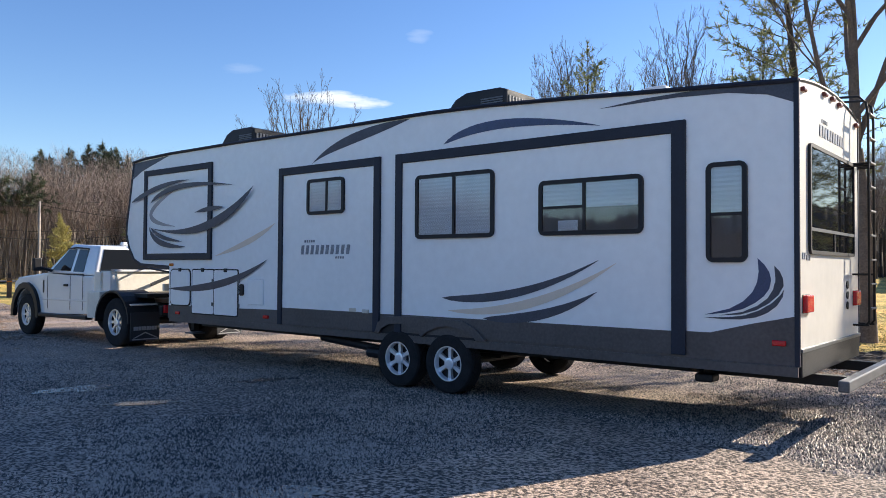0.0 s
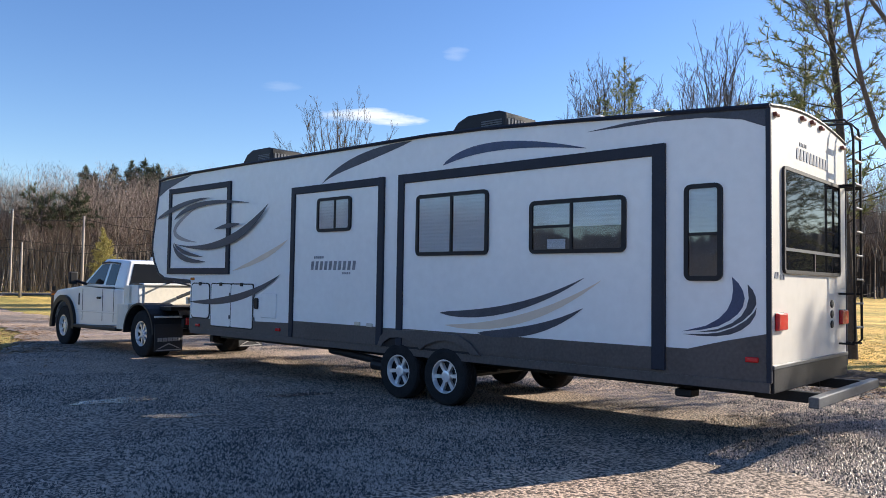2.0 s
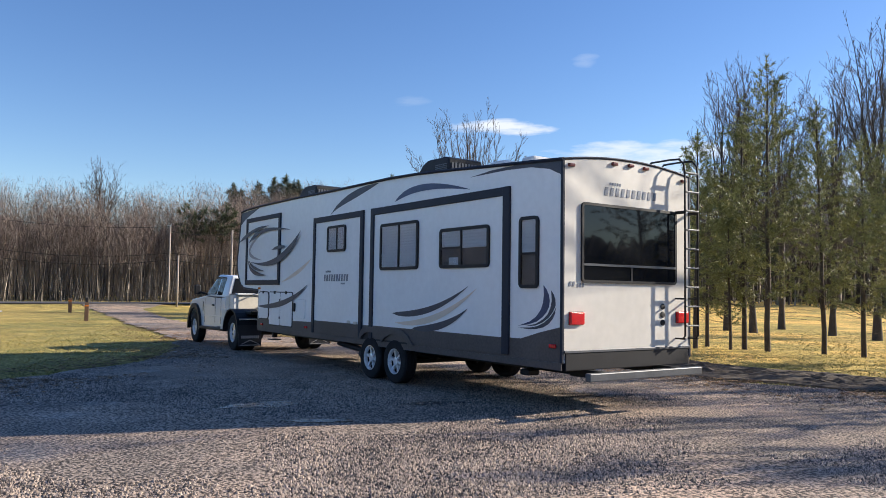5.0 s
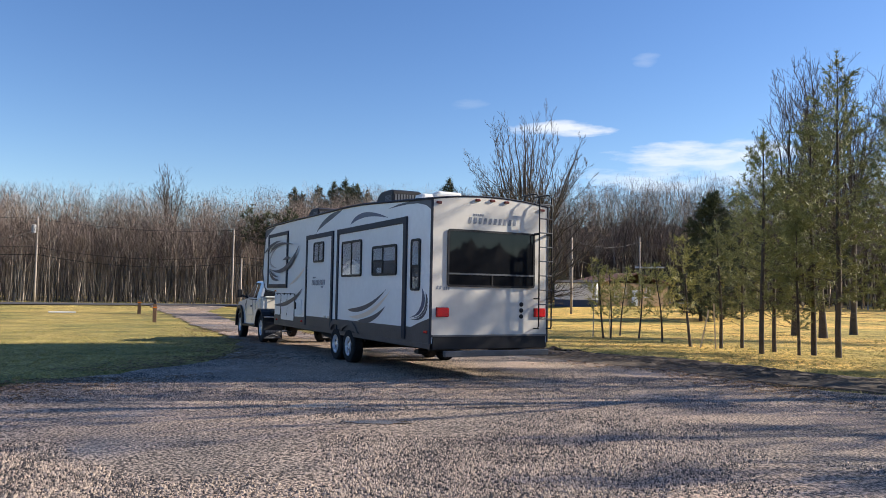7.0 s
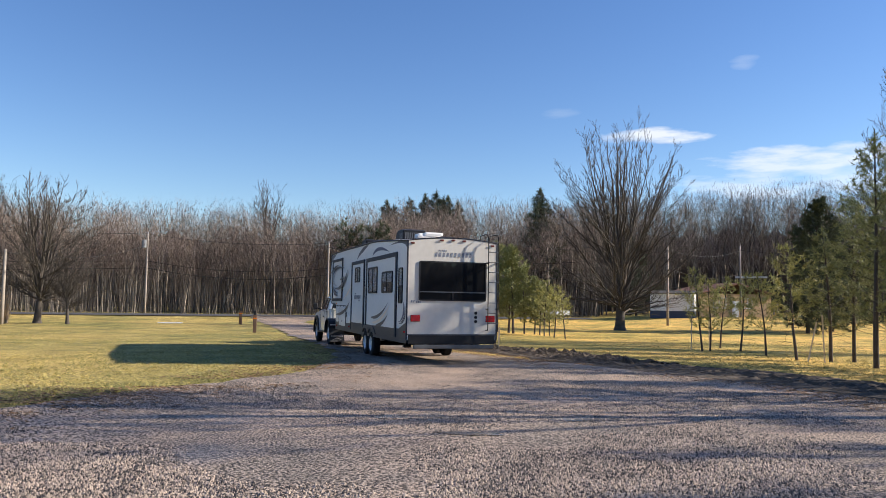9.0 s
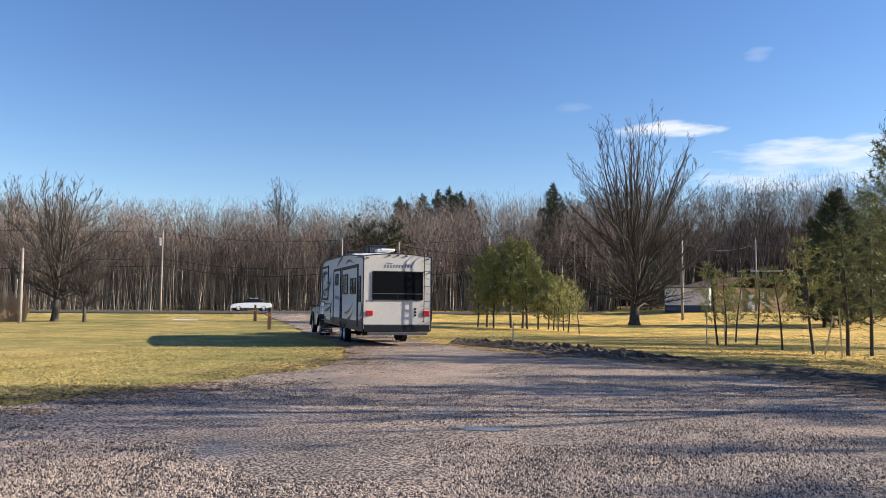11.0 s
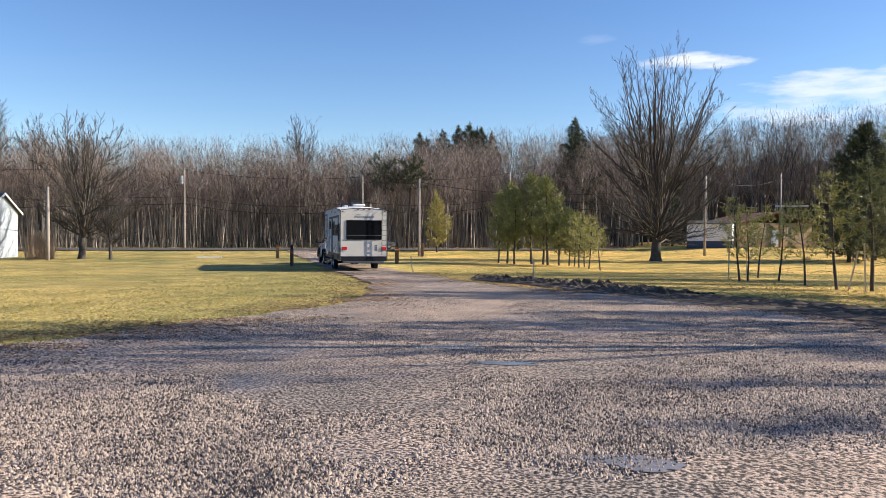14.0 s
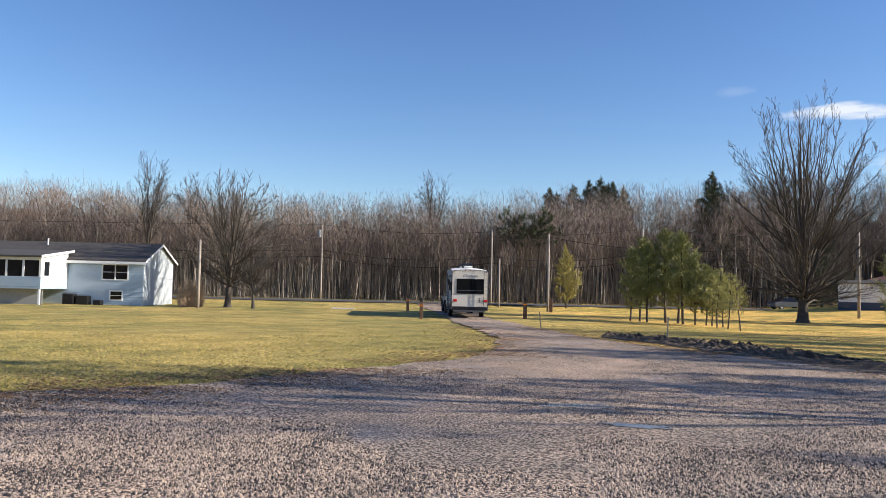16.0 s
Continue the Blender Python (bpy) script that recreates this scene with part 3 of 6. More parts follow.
def build_soil():
    """The turned strip of earth between the lot and the lawn."""
    verts, faces = [], []
    path = [(-12.5, 28.6), (-9.0, 26.3), (-6.3, 24.0), (-3.4, 20.9), (-0.5, 19.1), (2.4, 16.4), (5.8, 14.6), (9.0, 12.2)]
    n, w = 300, 34
    for i in range(n + 1):
        u = i / n * (len(path) - 1)
        k = min(int(u), len(path) - 2)
        p = Vector(path[k]).lerp(Vector(path[k + 1]), u - k)
        d = (Vector(path[k + 1]) - Vector(path[k])).normalized()
        nn = Vector((-d.y, d.x))
        wide = 1.6 * math.sin(math.pi * min(1, max(0, i / n))) ** 0.35
        for j in range(w + 1):
            v = j / w * 2 - 1
            q = p + nn * v * wide * (1 + 0.3 * noise.noise((p.x * 0.8, p.y * 0.8, v)))
            hump = (1 - v * v) * (0.05 + 0.10 * abs(noise.noise((q.x * 1.4, q.y * 1.4, 5))) + 0.15 * noise.noise((q.x * 5, q.y * 5, 6)) + 0.10 * noise.noise((q.x * 11, q.y * 11, 8))) * (1.15 if u < 3 else 0.55)
            verts.append((q.x, q.y, gz(q.x, q.y) + 0.012 + max(hump, -0.04) - 0.05 * (abs(v) > 0.95)))
    for i in range(n):
        faces += [(i * (w + 1) + j, i * (w + 1) + j + 1, (i + 1) * (w + 1) + j + 1, (i + 1) * (w + 1) + j) for j in range(w)]
    tagged(link("soil_bank", verts, faces, "soil"), "low bank of turned dark soil beside the gravel", "soil", kind="structure")


# ---- trees ----
def grow(rng, start, d, length, r, depth, out, split=3, spread=0.55, lift=0.15, wander=0.16, shrink=0.72, keep=0.62, kinks=3):
    """Limbs as chains of tapered pieces (from, to, r0, r1), forking as they go."""
    p, d = Vector(start), Vector(d).normalized()
    for k in range(kinks):
        d = (d + Vector((rng.gauss(0, wander), rng.gauss(0, wander), rng.gauss(0, wander * 0.6) + lift * 0.3))).normalized()
        q = p + d * (length / kinks)
        r1 = max(r * (1 - (1 - keep) / kinks), 0.003)
        out.append((p, q, r, r1))
        if depth > 0 and (k > 0 or kinks == 1):
            for _ in range(split if k == kinks - 1 else max(1, split - 1)):
                a = rng.random() * 6.283
                side = d.cross(Vector((math.cos(a), math.sin(a), 0.3))).normalized()
                nd = (d + side * spread * (0.6 + 0.8 * rng.random()) + Vector((0, 0, lift))).normalized()
                grow(rng, q, nd, length * shrink * (0.75 + 0.4 * rng.random()), r1 * (0.42 + 0.25 * rng.random()), depth - 1, out, split, spread, lift, wander, shrink, keep, kinks)
        p, r = q, r1
    return out


def limbs_mesh(segs, sides=4, thin=0.02):
    """Tapered prisms, three-sided where thin."""
    Vs, Fs, o = [], [], 0
    for k in (sides, 3):
        sel = [s for s in segs if (s[2] >= thin) == (k == sides)] if sides != 3 else (segs if k == sides else [])
        if sides == 3 and Vs:
            break
        if not sel:
            continue
        A = np.array([s[0] for s in sel])
        B = np.array([s[1] for s in sel])
        R0, R1 = np.array([s[2] for s in sel]), np.array([s[3] for s in sel])
        D = B - A
        D /= np.linalg.norm(D, axis=1)[:, None] + 1e-9
        ref = np.where(np.abs(D[:, 2:3]) < 0.9, np.array([[0, 0, 1.0]]), np.array([[1.0, 0, 0]]))
        S = np.cross(D, ref)
        S /= np.linalg.norm(S, axis=1)[:, None]
        U = np.cross(S, D)
        ang = np.arange(k) * 2 * np.pi / k
        ring = np.cos(ang)[None, :, None] * S[:, None] + np.sin(ang)[None, :, None] * U[:, None]
        V = np.concatenate([A[:, None] + ring * R0[:, None, None], B[:, None] + ring * R1[:, None, None]], 1)
        i = np.arange(k)
        f = np.stack([i, (i + 1) % k, (i + 1) % k + k, i + k], 1)
        F = (f[None] + (np.arange(len(sel)) * 2 * k)[:, None, None]).reshape(-1, 4) + o
        Vs.append(V.reshape(-1, 3))
        Fs.append(F)
        o += len(Vs[-1])
    return np.concatenate(Vs), np.concatenate(Fs)


def bare_tree(name, seed, height, trunk_r, first=0.16, stems=5, spread=0.42, depth=4, label="", category="tree", tilt=0.0, split=3, mat_name="bark", lift=0.22, fine=0.008):
    """A leafless broadleaf: a short trunk, ascending stems and a haze of twigs. Its base is at the origin."""
    rng = random.Random(seed)
    trunk, crown = [], []
    top = Vector((tilt * height * first, 0, height * first))
    grow(rng, (0, 0, -0.15), (tilt, 0, 1), height * first + 0.15, trunk_r, 0, trunk, wander=0.03, keep=0.85, kinks=4)
    top = trunk[-1][1]
    leader = []
    grow(rng, top, (0.0, 0.0, 1), height * 0.42, trunk_r * 0.72, 0, leader, wander=0.06, keep=0.35, kinks=6)
    crown += leader
    for i in range(stems):
        u = i / max(1, stems - 1)
        a = 2.4 * i + rng.random() * 0.8
        s = spread * (1.55 - 0.85 * u) * (0.7 + 0.6 * rng.random())
        at = leader[min(5, int(u * 5.5))][0] if i > 1 else top
        reach = height * (0.36 + 0.05 * rng.random()) * (1 - 0.10 * s) * (1.08 - 0.22 * u)
        grow(rng, at, (math.cos(a) * s, math.sin(a) * s, 1), reach, trunk_r * (0.40 - 0.14 * u), depth, crown, split=split, spread=0.55, lift=lift, wander=0.11, shrink=0.56, keep=0.42, kinks=4)
    h = max(s[1].z for s in crown)
    k = height / h
    crown = [(a * k, b * k, max(r0, fine), max(r1, fine * 0.8)) for a, b, r0, r1 in crown]
    trunk = [(a * k, b * k, r0, r1) for a, b, r0, r1 in trunk]
    V, F = limbs_mesh(trunk, 10, 0)
    # a flare of roots
    V[:, :2] *= (1 + 0.3 * np.clip(0.35 - V[:, 2:3], 0, 0.5) / 0.35)
    body = new(name, None)
    t = new("trunk", mesh_arrays("trunk", V, F, mat_name))
    V, F = limbs_mesh(crown, 5, 0.035)
    c = new("crown", mesh_arrays("crown", V, F, mat_name))
    t.parent = c.parent = body
    tagged(body, label, category)
    return body


TUFT_N = 7


def tufts(rng, places, size, dirs=None, wide=0.06):
    """Needle sprays: thin blades fanned from each place."""
    P = np.array(places)
    n = len(P)
    V = np.zeros((n, TUFT_N, 3, 3))
    d = rng.normal(size=(n, TUFT_N, 3)) * 0.8
    d[..., 2] += 0.15
    if dirs is not None:
        d += np.array(dirs)[:, None, :] * 0.9
    d /= np.linalg.norm(d, axis=-1, keepdims=True)
    s = np.cross(d, rng.normal(size=(n, TUFT_N, 3)))
    s /= np.linalg.norm(s, axis=-1, keepdims=True)
    ln = size * (0.55 + 0.7 * rng.random((n, TUFT_N, 1)))
    V[:, :, 0] = P[:, None] - s * ln * wide
    V[:, :, 1] = P[:, None] + s * ln * wide
    V[:, :, 2] = P[:, None] + d * ln
    V = V.reshape(-1, 3)
    return V, np.arange(len(V)).reshape(-1, 3)


def pine(name, seed, height, trunk_r, base=0.25, reach=1.4, whorl=0.55, density=1.0, tuft=0.22, needle="needle", label="", category="pine tree", upsweep=0.25, cone=0.5, lean=0.0, bark="pine_bark", inner=0.4, dead=0, wide=0.06):
    """A slim conifer: trunk, whorls of side limbs with needle sprays towards their ends, and dead twigs below."""
    rng = random.Random(seed)
    nr = np.random.default_rng(seed)
    trunk, limbs, pl, dr = [], [], [], []
    grow(rng, (0, 0, -0.1), (lean, 0, 1), height + 0.1, trunk_r, 0, trunk, wander=0.025, keep=0.10, kinks=10, lift=0.02)
    k = height / trunk[-1][1].z
    trunk = [(a * k, b * k, *(trunk_r * max(0.0, 1 - c.z * k / height) ** 0.85 + 0.006 for c in (a, b))) for a, b, _r, _q in trunk]

    def on_trunk(z):
        i = min(9, max(0, int((z + 0.1) / (height + 0.1) * 10)))
        a0, b0 = trunk[i][0], trunk[i][1]
        return a0.lerp(b0, min(1, max(0, (z - a0.z) / max(b0.z - a0.z, 0.01))))

    for _ in range(dead):
        z = height * rng.uniform(0.10, max(0.14, base + 0.25))
        a = rng.random() * 6.283
        grow(rng, on_trunk(z), (math.cos(a), math.sin(a), 0.15), reach * rng.uniform(0.3, 0.8), 0.009, 1, limbs, split=1, spread=0.5, lift=0.0, wander=0.14, shrink=0.45, keep=0.4, kinks=3)
    z = height * base
    while z < height * 0.97:
        u = (z / height - base) / (1 - base)
        prof = (1 - u) ** cone * (0.45 + 0.55 * min(1, u * 3 + 0.2))
        c = on_trunk(z)
        turn = rng.random() * 6.283
        count = rng.choice((3, 4, 5))
        for j in range(count):
            a = turn + 6.283 * j / count + rng.gauss(0, 0.35)
            ln = reach * prof * (0.45 + 0.75 * rng.random()) + 0.08
            d = Vector((math.cos(a), math.sin(a), upsweep + 0.75 * u * u + rng.gauss(0, 0.14)))
            segs = []
            grow(rng, c, d, ln, trunk_r * 0.15 * (1 - 0.7 * u) + 0.003, 1 if ln > 0.35 else 0, segs, split=2, spread=0.65, lift=0.10, wander=0.09, shrink=0.48, keep=0.35, kinks=3)
            limbs += segs
            for s in segs:
                far = (s[1] - c).length / max(ln, 0.01)
                if far < inner:
                    continue
                q = (s[1] - s[0]).length * density * 16
                for _ in range(int(q + rng.random())):
                    pl.append(s[0].lerp(s[1], rng.random()) + Vector((rng.gauss(0, 0.02), rng.gauss(0, 0.02), rng.gauss(0, 0.02))))
                    dr.append((s[1] - s[0]).normalized())
        z += whorl * (0.65 + 0.7 * rng.random()) * (1 - 0.25 * u)
    for _ in range(int(10 * density) + 3):
        pl.append(on_trunk(height * rng.uniform(0.94, 1.0)))
        dr.append(Vector((0, 0, 1)))
    body = new(name, None)
    V, F = limbs_mesh(trunk, 8, 0)
    V2, F2 = limbs_mesh(limbs, 3, 0)
    t = new("trunk", mesh_arrays("trunk", np.concatenate([V, V2]), np.concatenate([F, F2 + len(V)]) if F.shape[1] == F2.shape[1] else F, bark))
    V, F = tufts(nr, [tuple(p) for p in pl], tuft, [tuple(d) for d in dr], wide)
    c = new("needles", mesh_arrays("needles", V, F, needle))
    for q in (t, c):
        q.parent = body
    tagged(body, label, category)
    return body


def vase_tree(name, seed, height, trunk_r, width=0.6, first=0.13, limbs=46, low=0.45, fine=0.010, label="", category="tree", mat_name="bark", lean=0.0):
    """A leafless tree whose long limbs rise in arcs from a short trunk to an egg-shaped crown. width: the crown's breadth against its height; low: how far down the limbs end."""
    rng = random.Random(seed)
    top = Vector((lean * height * first, 0, height * first))
    trunk, crown = [], []
    grow(rng, (0, 0, -0.15), (lean, 0, 1), height * first + 0.15, trunk_r, 0, trunk, wander=0.02, keep=0.85, kinks=4)
    top = trunk[-1][1]
    half = height * width / 2

    def side_shoots(pts, radii, level, reach):
        n = len(pts) - 1
        for i in range(1 if level else 2, n + 1):
            for _ in range(rng.choice((1, 2, 2)) if level else rng.choice((2, 3, 4))):
                d = (pts[i] - pts[i - 1]).normalized()
                a = rng.random() * 6.283
                out = d.cross(Vector((math.cos(a), math.sin(a), 0.2))).normalized()
                ln = reach * (1.1 - 0.55 * i / n) * rng.uniform(0.5, 1.1)
                at = pts[i - 1].lerp(pts[i], rng.random())
                nd = (d + out * rng.uniform(0.45, 0.85) + Vector((0, 0, 0.18))).normalized()
                k = 3
                q, rad, sub_pts, sub_r = at, max(radii[i] * 0.5, fine), [at], [max(radii[i] * 0.5, fine)]
                for j in range(k):
                    nd = (nd + Vector((rng.gauss(0, 0.08), rng.gauss(0, 0.08), 0.06 + rng.gauss(0, 0.05)))).normalized()
                    q2 = q + nd * ln / k
                    r2 = max(rad * 0.7, fine * 0.8)
                    crown.append((q, q2, rad, r2))
                    q, rad = q2, r2
                    sub_pts.append(q)
                    sub_r.append(rad)
                if level < 1:
                    side_shoots(sub_pts, sub_r, level + 1, ln * 0.5)

    mid = 0.5 * (low + 0.62)

    def skin(h, a, deep):
        ring = math.sqrt(max(0.0, 1 - (abs(h - mid) / (1.02 - mid if h > mid else 0.9)) ** 2.2)) * deep
        return Vector((half * ring * math.cos(a) + lean * height * 0.5, half * ring * math.sin(a), height * h))

    def limb(start, end, r0, reach):
        flat = Vector((end.x - start.x, end.y - start.y, 0))
        rise = end.z - start.z
        bend = start.lerp(end, 0.45) + (flat * 0.12 - Vector((0, 0, 0.05 * rise)) if rise < flat.length else flat * -0.04 + Vector((0, 0, 0.04 * rise)))
        pts, radii, n = [], [], 9
        for k in range(n + 1):
            t = k / n
            p = (1 - t) ** 2 * start + 2 * t * (1 - t) * bend + t * t * end
            if k:
                p = p + Vector((rng.gauss(0, 1), rng.gauss(0, 1), rng.gauss(0, 0.6))) * height * 0.005
            pts.append(p)
            radii.append(max(r0 * (1 - t) ** 0.8, fine))
        for k in range(n):
            crown.append((pts[k], pts[k + 1], radii[k], radii[k + 1]))
        side_shoots(pts, radii, 0, reach)
        return pts, radii

    mains = []
    for i in range(8):
        a = 2.39996 * i + rng.gauss(0, 0.2)
        end = skin(rng.uniform(0.78, 1.0), a, rng.uniform(0.5, 1.0))
        mains.append((limb(top + Vector((0, 0, rng.uniform(-0.02, 0.03) * height)), end, trunk_r * rng.uniform(0.34, 0.5), height * 0.11), math.atan2(end.y, end.x)))
    for i in range(limbs):
        a = 2.39996 * i + rng.gauss(0, 0.3)
        if i < limbs * 0.3:
            end = skin(rng.uniform(low, 0.55), a, rng.uniform(0.8, 1.05))
            limb(top + Vector((0, 0, rng.uniform(-0.03, 0.05) * height)), end, trunk_r * rng.uniform(0.16, 0.26), height * 0.12)
        else:
            (pts, radii), _a = min(mains, key=lambda m: abs((m[1] - a + math.pi) % (2 * math.pi) - math.pi) + rng.random() * 0.7)
            k = rng.choice((1, 2, 2, 3, 4, 5))
            h = rng.uniform(max(0.42, pts[k].z / height + 0.12), 1.0)
            limb(pts[k], skin(h, a, rng.uniform(0.6, 1.05)), max(radii[k] * 0.62, fine), height * 0.11)
    V, F = limbs_mesh(trunk, 12, 0)
    V[:, :2] *= (1 + 0.35 * np.clip(0.45 - V[:, 2:3], 0, 0.6) / 0.45)
    body = new(name, None)
    t = new("trunk", mesh_arrays("trunk", V, F, mat_name))
    V, F = limbs_mesh(crown, 5, 0.03)
    c = new("crown", mesh_arrays("crown", V, F, mat_name))
    t.parent = c.parent = body
    tagged(body, label, category)
    return body


def put(ob, x, y, turn=0.0, scale=1.0, z=None):
    ob.matrix_basis = Matrix.LocRotScale((x, y, gz(x, y) - 0.02 if z is None else z), Euler((0, 0, radians(turn))), Vector((scale,) * 3))
    return ob


def again(ob, x, y, turn=0.0, scale=1.0, label="", sz=None):
    c = copy_thing(ob, pose(0, 0, 0))
    c.matrix_basis = Matrix.LocRotScale((x, y, gz(x, y) - 0.02), Euler((0, 0, radians(turn))), Vector((scale, scale, sz or scale)))
    if label:
        c["label"] = label
    return c


def woods_variants():
    """Slim forest trees of unit height: limbs, and the tips from which twigs spring."""
    out = []
    for seed in range(7):
        rng = random.Random(100 + seed)
        segs = []
        grow(rng, (0, 0, -0.3), (rng.gauss(0, 0.05), rng.gauss(0, 0.05), 1), 11.0, 0.15, 0, segs, wander=0.03, keep=0.35, kinks=6)
        for i in range(2, 6):
            for _ in range(rng.choice((1, 2, 2, 3))):
                a = rng.random() * 6.283
                grow(rng, segs[i][1], (math.cos(a) * 0.5, math.sin(a) * 0.5, 1), 2.4 + rng.random() * 2.2, 0.05, 1, segs, split=2, spread=0.5, lift=0.25, wander=0.12, shrink=0.6, keep=0.4, kinks=2)
        h = max(s[1].z for s in segs)
        segs = [(a / h, b / h, max(r0, 0.02) / h, max(r1, 0.016) / h) for a, b, r0, r1 in segs]
        tips = np.array([s[1] for s in segs if s[1].z > 0.40])
        out.append((*limbs_mesh(segs, 3, 0), tips))
    return out


def build_woods():
    """The bare wood beyond the road, thick with trunks; one mesh for what nobody could count."""
    rng = np.random.default_rng(21)
    variants = woods_variants()
    Vs, Fs, o = [], [], 0
    spots = []
    for d, step in ((95.5, 1.6), (97.5, 1.6), (100, 1.7), (103, 1.8), (107, 2.0), (112, 2.2), (118, 2.6), (126, 3.2)):
        s = -150.0
        while s < 190:
            x, y, _ = road_point(s + rng.normal() * 0.8, d + rng.normal() * 1.2)
            az = math.degrees(math.atan2(-x, y))
            if az > 12:
                spots.append((x, y, d))
            s += step * (0.6 + 0.8 * rng.random())
    # the wood goes on round behind the far houses
    for r, step in ((122, 0.75), (128, 0.7), (135, 0.7), (142, 0.75), (150, 0.8)):
        az = -32.0
        while az < 17:
            x, y, _ = polar(az + rng.normal() * 0.3, r + rng.normal() * 2.5)
            spots.append((x, y, 200))
            az += step * (0.6 + 0.8 * rng.random())
    twig_at = []
    for x, y, d in spots:
        v, f, tips = variants[rng.integers(len(variants))]
        az = math.degrees(math.atan2(-x, y))
        r = math.hypot(x, y)
        h = (r * float(np.interp(az, (-30, 0, 12, 24, 32, 45, 60), (0.142, 0.142, 0.138, 0.137, 0.124, 0.119, 0.118))) + 1.7) * (0.84 + 0.18 * rng.random())
        if d < 104:
            h *= 0.92
        a = rng.random() * 6.28
        q = v * np.array([h * 0.9, h * 0.9, h])
        Vs.append(np.stack([q[:, 0] * math.cos(a) - q[:, 1] * math.sin(a) + x, q[:, 0] * math.sin(a) + q[:, 1] * math.cos(a) + y, q[:, 2] + gz(x, y)], 1))
        Fs.append(f + o)
        o += len(v)
        m = 900 if d == 200 else 620
        q = tips[rng.integers(len(tips), size=m)] * np.array([h * 0.9, h * 0.9, h]) + rng.normal(size=(m, 3)) * np.array([0.70, 0.70, 0.40]) - np.array([0, 0, 0.35])
        q = np.stack([q[:, 0] * math.cos(a) - q[:, 1] * math.sin(a) + x, q[:, 0] * math.sin(a) + q[:, 1] * math.cos(a) + y, q[:, 2] + gz(x, y)], 1)
        twig_at.append(q)
    # undergrowth: thin upright whips between the trunks
    whips = []
    for _ in range(13000):
        s, d = rng.uniform(-150, 150), rng.uniform(93.5, 112)
        x, y, _z = road_point(s, d)
        if math.degrees(math.atan2(-x, y)) < 12:
            continue
        z, h = gz(x, y), rng.uniform(0.8, 5.5)
        whips.append((Vector((x, y, z - 0.1)), Vector((x + rng.normal() * 0.4, y + rng.normal() * 0.4, z + h)), 0.03, 0.014))
    v, f = limbs_mesh(whips, 3, 0)
    Vs.append(v)
    Fs.append(f + o)
    # fine twigs: one slender blade each
    P = np.concatenate(twig_at)
    n = len(P)
    up = rng.normal(size=(n, 3)) * 0.55 + np.array([0, 0, 1.0])
    up /= np.linalg.norm(up, axis=1)[:, None]
    side = np.cross(up, rng.normal(size=(n, 3)))
    side /= np.linalg.norm(side, axis=1)[:, None]
    ln = rng.uniform(0.5, 1.25, (n, 1))
    T = np.stack([P - side * 0.014, P + side * 0.014, P + up * ln], 1).reshape(-1, 3)
    tw = new("wood_twigs", mesh_arrays("wood_twigs", T, np.arange(3 * n).reshape(-1, 3), "wood_twig"))
    tagged(tw, "haze of fine brown twigs in the wood's crowns", "woods", kind="stuff")
    ob = new("woods", mesh_arrays("woods", np.concatenate(Vs), np.concatenate(Fs), "wood_bark"))
    # dark sheet painted for the wood's shaded depth, where trunks close up
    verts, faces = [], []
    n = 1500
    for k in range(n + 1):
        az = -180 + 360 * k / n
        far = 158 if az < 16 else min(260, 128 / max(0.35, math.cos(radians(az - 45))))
        # unseen ring behind the camera, added to darken what the windows mirror
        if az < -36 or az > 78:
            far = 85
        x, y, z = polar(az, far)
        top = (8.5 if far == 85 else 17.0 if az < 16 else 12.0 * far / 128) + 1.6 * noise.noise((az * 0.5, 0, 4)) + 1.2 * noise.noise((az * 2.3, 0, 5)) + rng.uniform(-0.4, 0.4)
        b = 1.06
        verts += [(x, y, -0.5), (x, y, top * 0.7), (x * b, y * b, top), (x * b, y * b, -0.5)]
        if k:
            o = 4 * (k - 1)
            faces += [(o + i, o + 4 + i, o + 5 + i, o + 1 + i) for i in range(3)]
    tagged(link("backdrop", verts, faces, "wood_depth_sheet"), "dark brown sheet for the winter wood's shaded depth, closed unseen behind the camera", "woods", kind="structure")
    tagged(ob, "dense leafless winter wood with grey-brown trunks behind the road", "woods", kind="stuff")


# ---- the fifth-wheel trailer: origin on the ground under the middle of its rear wall, y ahead, x to its right ----
HALF = 1.22
ROOF = [(0.0, 3.19), (0.65, 3.23), (1.38, 3.275), (2.35, 3.34), (3.4, 3.40), (4.3, 3.425), (6.4, 3.43), (8.2, 3.45), (10.2, 3.45), (11.0, 3.43), (11.37, 3.40)]
FRONT = [(11.50, 2.75), (11.60, 2.30), (11.61, 2.10), (11.52, 1.86), (11.33, 1.63), (11.10, 1.54)]


def decal(name, strokes, material, parent, out=0.004, label=""):
    bm = bmesh.new()
    for p0, c, p1, w, lean in strokes:
        o = blade_outline(p0, c, p1, w, 18, lean)
        n = len(o) // 2
        up, dn = o[:n], o[n:][::-1]
        rows = [(bm.verts.new((-HALF - out, *a)), bm.verts.new((-HALF - out, *b))) for a, b in zip(up, dn)]
        for (a, b), (c2, d) in zip(rows, rows[1:]):
            bm.faces.new((a, b, d, c2))
    return part(name, bm, material, parent, label)


